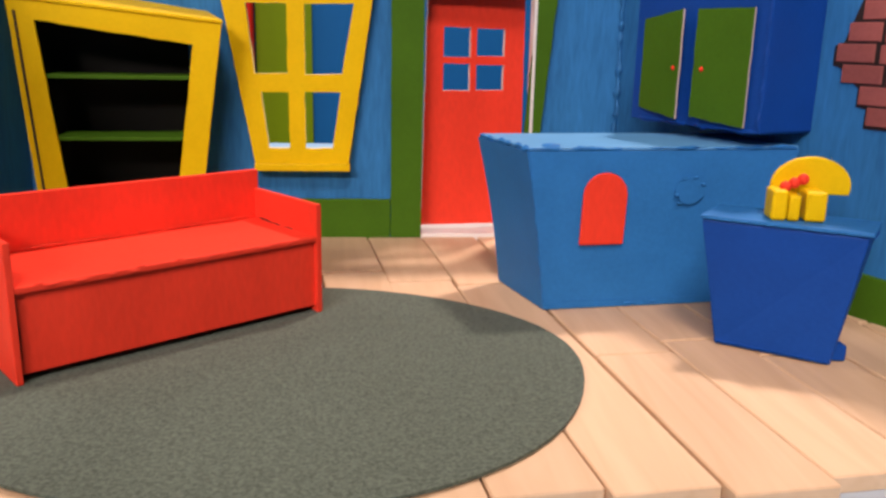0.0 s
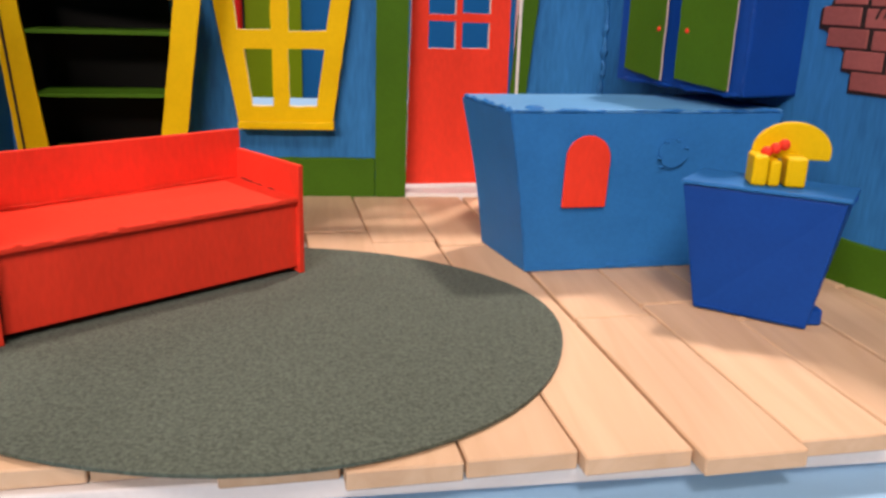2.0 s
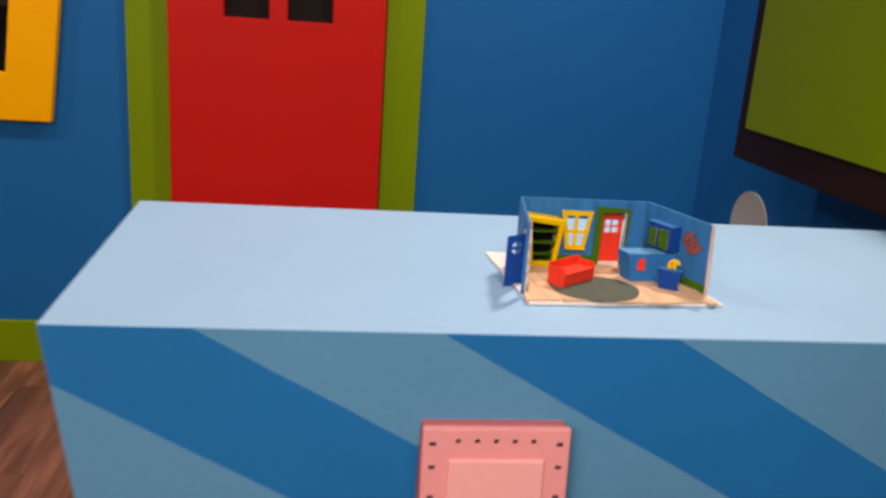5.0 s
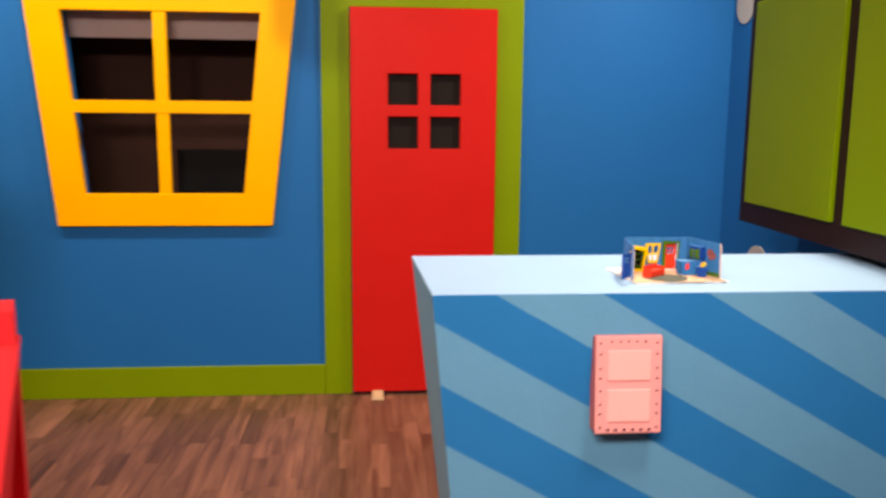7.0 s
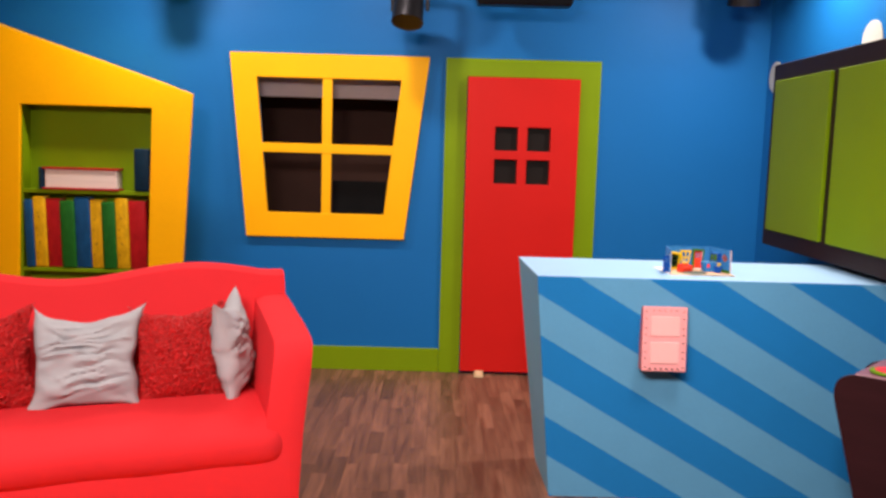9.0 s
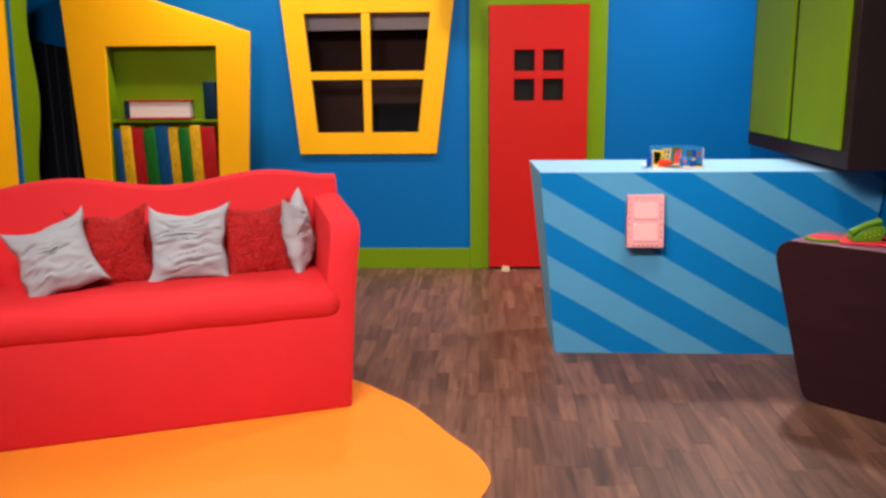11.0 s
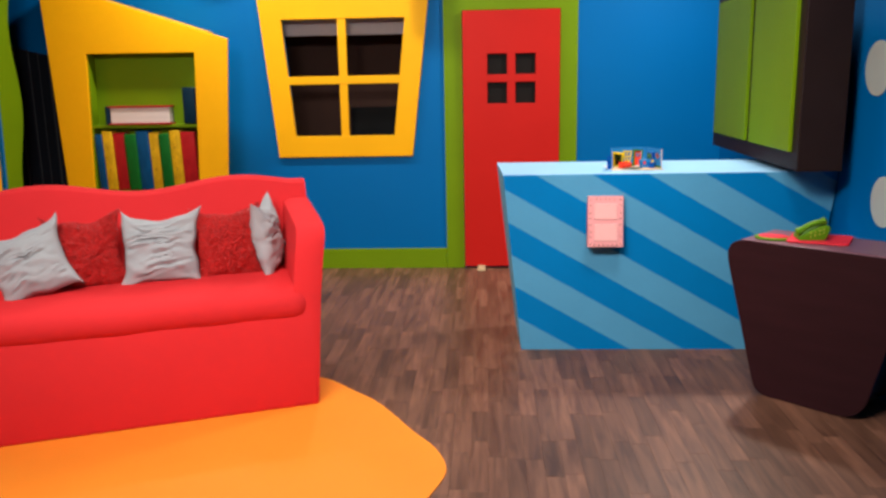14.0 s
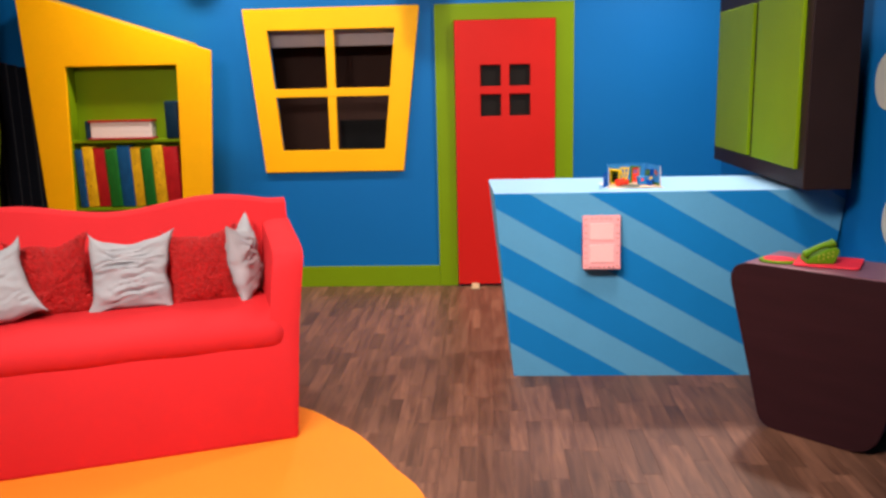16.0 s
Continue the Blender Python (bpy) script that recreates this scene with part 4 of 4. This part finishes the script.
for x, z, w in bricks:
    x, z, w = 0.104 + (x - 0.106) * 1.12, 1.0925 + (z - 1.096) * 1.0, w * 1.12
    part("brick", plate(rect(x, z, x + w - 0.0006, z + 0.0046), [], 0.0007, RW @ pose(0, -0.0007, 0), 0.0002, 1), mini_brick, model)
# small cupboard on the right wall
CW = 0.0205
cupboard = part("cupboard", plate(rect(0.0300, 1.0748, 0.0790, 1.1125), [], CW, RW @ pose(0, -CW, 0), 0.0005), mini_deep, model, "deep blue card cupboard")
part("cupboard_top", plate(rect(0.0295, 1.1126, 0.0795, 1.1134), [], CW + 0.0008, RW @ pose(0, -CW - 0.0008, 0), 0.0002), mini_ctr, cupboard)
for (a, b), swing, hinge in (((0.0345, 0.0520), -7, 0.0345), ((0.0560, 0.0745), 3, 0.0745)):
    dm = RW @ pose(hinge, -CW - 0.0012, 0, 0, 0, swing) @ pose(-hinge, 0, 0)
    leaf = [(a, 1.0785), (b, 1.0765), (b, 1.1065), (a, 1.1040)] if a < 0.05 else [(a, 1.0775), (b, 1.0760), (b, 1.1065), (a, 1.1065)]
    dr_ = part("cupboard_door", raw_edges(plate(hand_cut(leaf, 0.0002), [], 0.0005, dm), dm), [mini_green, mini_raw], cupboard, "green card cupboard door, slightly open")
    kx = b - 0.0025 if a < 0.05 else a + 0.0030
    bmk = bmesh.new()
    bmesh.ops.create_icosphere(bmk, subdivisions=2, radius=0.0007, matrix=dm @ Matrix.Translation((kx, -0.0001, 1.0905)) @ Matrix.Diagonal((1, 0.5, 1, 1)))
    part("knob", bmk, mini_red, cupboard, "red painted dot", True)

# left wall with arched doorway
LM = frame2d((0.893, YB, 0), (-0.020, -0.160))        # local x towards the front, local y to the room side
arch = [(0.0900, 1.029)] + [(0.0900, 1.080)] + disc_poly(0.1110, 1.0955, 0.0210, 0.0175, 13, 180, 0) + [(0.1320, 1.029)]
part("side_wall", plate([(0.0, ZB + 0.004), (0.0885, ZB + 0.004), (0.0885, 1.115), (0.1355, 1.115), (0.1355, ZB + 0.004), (0.1455, ZB + 0.004), (0.1455, 1.1290), (0.0, 1.1325)], [], 0.004, LM @ pose(0, -0.004, 0), 0.0003), mini_blue, model, "brushed blue card side wall")
sc = [(0.0898, 1.0275), (0.0780, 1.0275)]
for k in range(1, 22):
    t = k / 21
    sc.append((0.0770 + 0.0022 * math.sin(k * 1.15), 1.0275 + 0.075 * t))
for k in range(1, 26):
    t = k / 25
    a = math.pi * (1 - t)
    sc.append((0.1110 + 0.0330 * math.cos(a), 1.1030 + 0.0200 * math.sin(a) + 0.0024 * math.sin(k * 1.3)))
for k in range(1, 22):
    t = k / 21
    sc.append((0.1445 + 0.0020 * math.sin(k * 1.15), 1.1030 - 0.0755 * t))
sc += [(0.1322, 1.0275), (0.1322, 1.0960), (0.1250, 1.1080), (0.1110, 1.1120), (0.0970, 1.1080), (0.0898, 1.0960)]
part("arch_surround", raw_edges(plate(sc, [], 0.0034, LM, 0.0), LM), [mini_green, mini_raw], model, "green scalloped doorway surround")
part("jamb_edge", plate(rect(0.0862, 1.0275, 0.0897, 1.105), [], 0.0045, LM @ pose(0, -0.0025, 0), 0.0003), mini_raw, model, "bare pinkish card edge")
part("baseboard", plate(rect(0.002, Z0 - 0.002, 0.0775, 1.0410), [], 0.0014, LM @ pose(0, 0.0001, 0), 0.0002), mini_green, model, "green painted baseboard")
part("baseboard", plate(rect(0.1326, Z0 - 0.002, 0.1453, 1.0405), [], 0.0014, LM @ pose(0, 0.0036, 0), 0.0002), mini_green, model, "green painted baseboard")
dm = frame2d((0.8840, -1.966, -0.0062), (-0.93, -0.22))
half1 = disc_poly(0.0155, 1.0855, 0.0080, 0.0080, 14, 8, 172)
half2 = disc_poly(0.0155, 1.0835, 0.0080, 0.0080, 14, 188, 352)
part("open_door", plate([(0.0, 1.0290), (0.031, 1.0275), (0.031, 1.1020), (0.0, 1.1060)], [half1, half2], 0.0022, dm, 0.0003), mini_deep, model, "deep blue card door standing open, round divided window")


# miniature furniture, standing loose on the model's floor
def mini_slab(points, name, mats, parent, bevel=0.0003, label=""):
    return part(name, hexa(points, bevel), mats, parent, label)


MS = frame2d((0.9345, -2.0036, Z0 + 0.0008), (0.0570, 0.0441))     # x along the front, y back
ms = thing("miniature_sofa", "red painted card sofa on the felt rug of the model", "model sofa", MS)
SL, SD = 0.0721, 0.0300
part("front", box((0.0014, 0.0012, 0.0016), (SL - 0.0014, 0.0024, 0.0182), 0.0002), mini_red, ms)
part("seat", box((0.0012, 0.0002, 0.0182), (SL - 0.0012, SD - 0.001, 0.0196), 0.0003), mini_red, ms)
part("backrest", box((0.0, SD - 0.0014, 0.002), (SL, SD, 0.0325), 0.0003), mini_red, ms)
part("side", plate([(0.0, 0.0), (SD - 0.0015, 0.001), (SD - 0.0015, 0.0285), (0.0, 0.0285)], [], 0.0014, frame2d((0.0014, 0, 0), (0, 1)) @ pose(0, 0, 0), 0.0002), mini_red, ms)
part("side", plate([(0.0, 0.0), (SD - 0.0015, 0.001), (SD - 0.0015, 0.0275), (0.0, 0.0275)], [], 0.0014, frame2d((SL, 0, 0), (0, 1)), 0.0002), mini_red, ms)
part("bottom", box((0.0014, 0.0024, 0.0016), (SL - 0.0014, SD - 0.0016, 0.0030)), mini_red, ms)
for x in (0.0060, 0.0265, 0.0350):
    bmx = bmesh.new()
    bmesh.ops.create_icosphere(bmx, subdivisions=1, radius=0.0006, matrix=Matrix.Translation((x, 0.0006, 0.0196)) @ Matrix.Diagonal((1.8, 0.7, 0.6, 1)))
    part("paint_lump", bmx, mini_red, ms)

part("paint_ridge", ridge((0.002, 0.0004, 0.0190), (SL - 0.002, 0.0004, 0.0190), 0.00045, 4.0), mini_red, ms, "", True)
part("paint_ridge", ridge((0.002, SD - 0.0018, 0.0200), (SL - 0.002, SD - 0.0018, 0.0200), 0.0005, 14.0), mini_red, ms, "", True)
part("seam", ridge((0.0016, 0.0009, 0.003), (0.0016, 0.0009, 0.0185), 0.00035, 24.0), pencil, ms, "dark crack along the card joint", True)
part("seam", ridge((SL - 0.0016, 0.0009, 0.0190), (SL - 0.0016, SD - 0.003, 0.0200), 0.0003, 34.0), pencil, ms, "", True)

mc = thing("miniature_counter", "pale blue card counter flaring upwards in the model room", "model counter")
zc = 1.0712
fb = [(1.0488, -1.9570), (1.1045, -1.9510), (1.1000, -1.9280), (1.0418, -1.9300)]
ft = [(1.0430, -1.9565), (1.1185, -1.9480), (1.1100, -1.9165), (1.0350, -1.9255)]


def mini_side(i, j, name, steps=14):
    bm = bmesh.new()
    rows = []
    for k in range(steps + 1):
        t = k / steps
        z = Z0 + (zc - 0.001 - Z0) * t
        s = t + 0.10 * math.sin(math.pi * t) * (-1 if i != 0 else -0.4)
        rows.append([bm.verts.new((*(Vector(fb[q]).lerp(Vector(ft[q]), s)), z)) for q in (i, j)])
    for a, b in zip(rows, rows[1:]):
        bm.faces.new((a[0], a[1], b[1], b[0]))
    ob = part(name, bm, mini_ctr, mc)
    mod = ob.modifiers.new("thickness", "SOLIDIFY")
    mod.thickness, mod.offset = 0.0009, 0
    return ob


mini_side(0, 1, "front")
mini_side(1, 2, "side")
mini_side(2, 3, "back")
mini_side(3, 0, "side")
part("top", hexa([(*p, zc - 0.001) for p in ft] + [(*p, zc) for p in ft], 0.0003), mini_ctr_top, mc, "paler blue top")
part("foot_strip", hexa([(fb[0][0] - 0.0004, fb[0][1] - 0.0006, Z0), (fb[1][0], fb[1][1] - 0.0006, Z0), (fb[1][0], fb[1][1], Z0), (fb[0][0] - 0.0004, fb[0][1], Z0),
                         (fb[0][0] - 0.0004, fb[0][1] - 0.0006, Z0 + 0.0018), (fb[1][0], fb[1][1] - 0.0006, Z0 + 0.0018), (fb[1][0], fb[1][1], Z0 + 0.0018), (fb[0][0] - 0.0004, fb[0][1], Z0 + 0.0018)]), mini_ctr, mc)
part("arched_plaque", plate([(1.0572, 1.0462), (1.0692, 1.0462)] + disc_poly(1.0636, 1.0590, 0.0060, 0.0060, 13, 0, 180), [], 0.0010, pose(1.0488, -1.9584, 0, 0, 0, 6.2) @ pose(-1.0488, 0, 0), 0.0003), mini_red, mc, "red arched card plaque")
part("peeled_patch", plate(hand_cut(disc_poly(1.0872, 1.0600, 0.0041, 0.0037, 11), 0.0011, 0.0008), [], 0.00018, pose(1.0488, -1.9577, 0, 0, 0, 6.2) @ pose(-1.0488, 0, 0)), mini_ctr, mc, "rough peeled patch of paint")
for k, (px, pz) in enumerate(((1.0835, 1.0588), (1.0852, 1.0630), (1.0885, 1.0633), (1.0908, 1.0615), (1.0842, 1.0566))):
    bmx = bmesh.new()
    bmesh.ops.create_icosphere(bmx, subdivisions=1, radius=0.0006, matrix=pose(1.0488, -1.9578, 0, 0, 0, 6.2) @ pose(px - 1.0488, 0, pz) @ Matrix.Diagonal((1.5, 0.5, 0.7, 1)))
    part("paint_lump", bmx, mini_ctr, mc)
bmx = bmesh.new()
bmesh.ops.create_icosphere(bmx, subdivisions=2, radius=0.0026, matrix=Matrix.Translation((1.0492, -1.9535, zc)) @ Matrix.Diagonal((1, 0.8, 0.3, 1)))
part("paint_lump", bmx, mini_ctr, mc, "", True)
for k, (i, j, zz, r) in enumerate(((0, 1, zc, 0.0006), (3, 0, zc, 0.0010), (0, 1, Z0 + 0.0012, 0.0007), (3, 0, Z0 + 0.0012, 0.0006))):
    ring = ft if zz == zc else fb
    part("paint_ridge", ridge((*ring[i], zz - 0.0004), (*ring[j], zz - 0.0004), r, 3.0 * k), mini_ctr, mc, "", True)
part("paint_ridge", ridge((*fb[0], Z0), (*ft[0], zc), 0.0005, 21.0), mini_ctr, mc, "", True)
part("paint_ridge", ridge((1.0902, YB - 0.0006, 1.046), (1.0902, YB - 0.0006, 1.131), 0.0012, 8.0), mini_blue, model, "lumpy painted corner joint", True)
part("paint_ridge", ridge(RW @ Vector((0.0785, -CW, 1.076)), RW @ Vector((0.0785, -CW, 1.112)), 0.0008, 5.0), mini_deep, cupboard, "", True)
part("paint_ridge", ridge(RW @ Vector((0.0305, -CW, 1.0752)), RW @ Vector((0.0785, -CW, 1.0752)), 0.0007, 15.0), mini_deep, cupboard, "", True)
part("paint_ridge", ridge(RW @ Vector((0.0305, -CW, 1.1125)), RW @ Vector((0.0785, -CW, 1.1125)), 0.0006, 35.0), mini_deep, cupboard, "", True)
MT = frame2d((1.0780, -1.9830, Z0), (0.0400, -0.0050))
mt = thing("miniature_table", "deep blue card table narrowing downwards in the model room", "model table", MT)
part("body", hexa([(0.0058, 0.0, 0.0), (0.0275, -0.0125, 0.0), (0.0318, -0.0010, 0.0), (0.0100, 0.0110, 0.0),
                   (0.0, 0.0, 0.0296), (0.0320, -0.0130, 0.0290), (0.0395, -0.0010, 0.0290), (0.0085, 0.0125, 0.0296)], 0.0004), mini_deep, mt)
part("top", hexa([(-0.0004, -0.0002, 0.0298), (0.0326, -0.0136, 0.0292), (0.0402, -0.0006, 0.0292), (0.0082, 0.0132, 0.0298),
                  (-0.0004, -0.0002, 0.0308), (0.0326, -0.0136, 0.0302), (0.0402, -0.0006, 0.0302), (0.0082, 0.0132, 0.0308)], 0.0002), mini_ctr, mt, "scuffed blue top")
part("foot_tab", box((0.0285, -0.0095, 0.0), (0.0322, -0.006, 0.0036), 0.0003), mini_deep, mt)
part("paint_ridge", ridge((0.0, -0.0004, 0.0302), (0.0324, -0.0136, 0.0296), 0.0005, 2.0), mini_ctr, mt, "", True)
part("paint_ridge", ridge((0.0324, -0.0136, 0.0290), (0.0398, -0.0008, 0.0292), 0.0007, 9.0), mini_deep, mt, "", True)
part("paint_ridge", ridge((0.0058, -0.0002, 0.0008), (0.0275, -0.0127, 0.0008), 0.0005, 12.0), mini_deep, mt, "", True)
CH = MT @ pose(0.0205, -0.0005, 0.0306, 0, 0, -6)
ch = thing("miniature_ornament", "yellow clay armchair-like ornament with a fan back on the model table", "ornament", CH)
part("fan_back", plate(disc_poly(0.0035, 0.0068, 0.0088, 0.0068, 20, -15, 195), [], 0.0012, pose(0, 0.0026, 0), 0.0004), mini_yellow, ch, "half-round yellow fan")
for x, w, h in ((-0.0062, 0.0034, 0.0068), (-0.0026, 0.0026, 0.0058), (0.0010, 0.0045, 0.0066)):
    part("block", box((x, -0.0042, 0.0), (x + w, 0.0024, h), 0.0006), mini_yellow, ch)
bmx = bmesh.new()
for k in range(3):
    bmesh.ops.create_icosphere(bmx, subdivisions=2, radius=0.0013, matrix=Matrix.Translation((-0.003 + 0.0018 * k, -0.0012, 0.0072 + 0.0009 * k)))
part("red_spot", bmx, mini_red, ch, "red painted spot", True)

MB = frame2d((0.9035, -1.8965, Z0), (0.052, 0.004))
mb = thing("miniature_bookcase", "crooked yellow card bookcase with green shelves in the model room", "model bookcase", MB)
o_ = [(0.0002, 0.0), (0.0455, 0.0), (0.0560, 0.0714), (-0.0050, 0.0778)]
h_ = [(0.0090, 0.0085), (0.0390, 0.0085), (0.0472, 0.0646), (0.0024, 0.0708)]
part("front_frame", plate(hand_cut(o_, 0.0002), [hand_cut(h_, 0.0003)], 0.0012), mini_yellow, mb)
part("seam", plate([(0.0018, 0.002), (0.0025, 0.002), (-0.0024, 0.0735), (-0.0032, 0.0735)], [], 0.0005, pose(0, -0.0003, 0)), pencil, mb, "dark crack along the card joint")
for (x0, x1) in ((0.0002, -0.0050), (0.0445, 0.0550)):
    part("side", hexa([(x0, 0.0012, 0), (x0 + 0.001, 0.0012, 0), (x0 - 0.001, 0.020, 0), (x0 - 0.002, 0.020, 0), (x1, 0.0012, 0.0764 if x0 < 0.01 else 0.0708), (x1 + 0.001, 0.0012, 0.0762 if x0 < 0.01 else 0.0706), (x1 - 0.006, 0.020, 0.0820 if x0 < 0.01 else 0.0740), (x1 - 0.007, 0.020, 0.0820 if x0 < 0.01 else 0.0740)], 0.0002), mini_yellow, mb)
part("roof", hexa([(-0.0048, -0.0006, 0.0771), (0.0565, -0.0006, 0.0710), (0.0500, 0.0200, 0.0742), (-0.0110, 0.0200, 0.0822), (-0.0048, -0.0006, 0.0781), (0.0565, -0.0006, 0.0720), (0.0500, 0.0200, 0.0752), (-0.0110, 0.0200, 0.0832)], 0.0002), mini_yellow, mb)
part("back", plate([(0.002, 0.001), (0.044, 0.001), (0.050, 0.0705), (-0.008, 0.0775)], [], 0.0008, pose(0, 0.0192, 0)), mini_black, mb, "black card inside")
part("lining", hexa([(0.0010, 0.0014, 0.0715), (0.0480, 0.0014, 0.0665), (0.0480, 0.0190, 0.0665), (0.0010, 0.0190, 0.0715), (0.0010, 0.0014, 0.0720), (0.0480, 0.0014, 0.0670), (0.0480, 0.0190, 0.0670), (0.0010, 0.0190, 0.0720)]), mini_black, mb, "black card inside")
for z, a, b in ((0.0540, 0.0040, 0.0475), (0.0352, 0.0050, 0.0455), (0.0170, 0.0065, 0.0430), (0.0070, 0.0070, 0.0420)):
    part("shelf_board", box((a, 0.0016, z), (b, 0.0188, z + 0.0011)), mini_green, mb, "green card shelf")

rg = [(0.9835 + (0.0650 + 0.0008 * math.sin(5 * a)) * math.cos(a), -1.9945 + (0.0565 + 0.0006 * math.sin(4 * a)) * math.sin(a)) for a in [2 * math.pi * k / 64 for k in range(64)]]
bmr = plate(rg, [], -0.0007, None)
bmr.transform(Matrix(((1, 0, 0, 0), (0, 0, 1, 0), (0, -1, 0, Z0 + 0.0001), (0, 0, 0, 1))))
tagged(finish(bmr, "miniature_rug", mini_rug), "grey-green felt oval rug lying in the model room", "model rug")

# balsa floorboards of the model
WB = 0.0191
PK = {}


def board_mesh(length, w, thick, name, mats, key):
    if (length, key) not in PK:
        bm = box((-w / 2, 0, 0), (w / 2, length, thick), w * 0.006, 1)
        me = bpy.data.meshes.new(name)
        bm.to_mesh(me)
        bm.free()
        me.materials.append(mats)
        PK[length, key] = me
    return PK[length, key]


rnd = random.Random(5)


def trim(bm, point, outward):
    """Cuts away what lies beyond an upright plane and closes the cut."""
    geom = bm.verts[:] + bm.edges[:] + bm.faces[:]
    cut = bmesh.ops.bisect_plane(bm, geom=geom, dist=1e-6, plane_co=point, plane_no=outward, clear_outer=True)
    edges = [e for e in cut["geom_cut"] if isinstance(e, bmesh.types.BMEdge)]
    if edges:
        bmesh.ops.holes_fill(bm, edges=edges)


fronts = {0: -2.0472, 1: -2.0488, 2: -2.0440, -1: -2.0468, -2: -2.0490, 3: -2.0400, 4: -2.037}
for k in range(-9, 7):
    x = 1.0388 + WB * (k + 0.5)
    y = fronts.get(k, -2.0475 + 0.0015 * (k % 3))
    back = YB + 0.012
    joints = {0: [0.115], 1: [0.060], 2: [0.064], 3: [0.05], -1: [0.118], -3: [0.09]}.get(k, [0.075 if k % 2 else 0.13])
    while y < back - 0.004:
        ln = min(joints.pop(0) if joints else 0.200, back - y)
        xx = x - (y + 2.04) * 0.095
        bm = box((-WB / 2 + 0.0003, 0, 0), (WB / 2 - 0.0003, ln - 0.0005, 0.0034), 0.0003, 1)
        bm.transform(pose(xx, y, ZB + 0.0046 + rnd.uniform(-0.00015, 0.00015), 0, 0, 5.4 + rnd.uniform(-0.3, 0.3)))
        trim(bm, (1.0895, YB, 0), (0.131, 0.0565, 0))
        trim(bm, (0.8935, YB, 0), (-0.160, 0.020, 0))
        trim(bm, (1.1480, -2.037, 0), (0.225, 0.042, 0))
        trim(bm, (1.0, YB - 0.0008, 0), (0, 1, 0))
        if len(bm.faces) > 4:
            part("plank", bm, mini_wood, model)
        else:
            bm.free()
        y += ln

# ---------------------------------------------------------------- laminate boards of the room floor
rnd = random.Random(11)
W, T = 0.076, 0.009
far = bmesh.new()
near_count = 0
x = XL + W / 2
while x < 2.2:
    y = YF + rnd.choice((-0.6, -0.3, 0.0, -0.15)) + 0.0
    while y < 0.0:
        ln = rnd.choice((0.6, 0.45, 0.45, 0.32))
        if y + ln > 0.09:
            ln = max(0.05, round(0.09 - y, 2))
        if y > YF - 0.05:
            if x > -0.75 and -4.3 < y and y + ln < -2.0 and near_count < 298:
                ob = new("plank", board_mesh(ln - 0.001, W - 0.0004, T, "plank", floor_wood, "room"))
                ob.parent = floor
                ob.matrix_basis = pose(x, y, -T)
                near_count += 1
            else:
                c = box((x - W / 2 + 0.0003, y, -T), (x + W / 2 - 0.0003, y + ln - 0.0008, 0))
                tmp = bpy.data.meshes.new("tmp")
                c.to_mesh(tmp)
                c.free()
                far.from_mesh(tmp)
                bpy.data.meshes.remove(tmp)
        y += ln
    x += W
tagged(finish(far, "floor_boards", floor_wood_far, floor), "brown laminate boards farther off", kind="stuff")
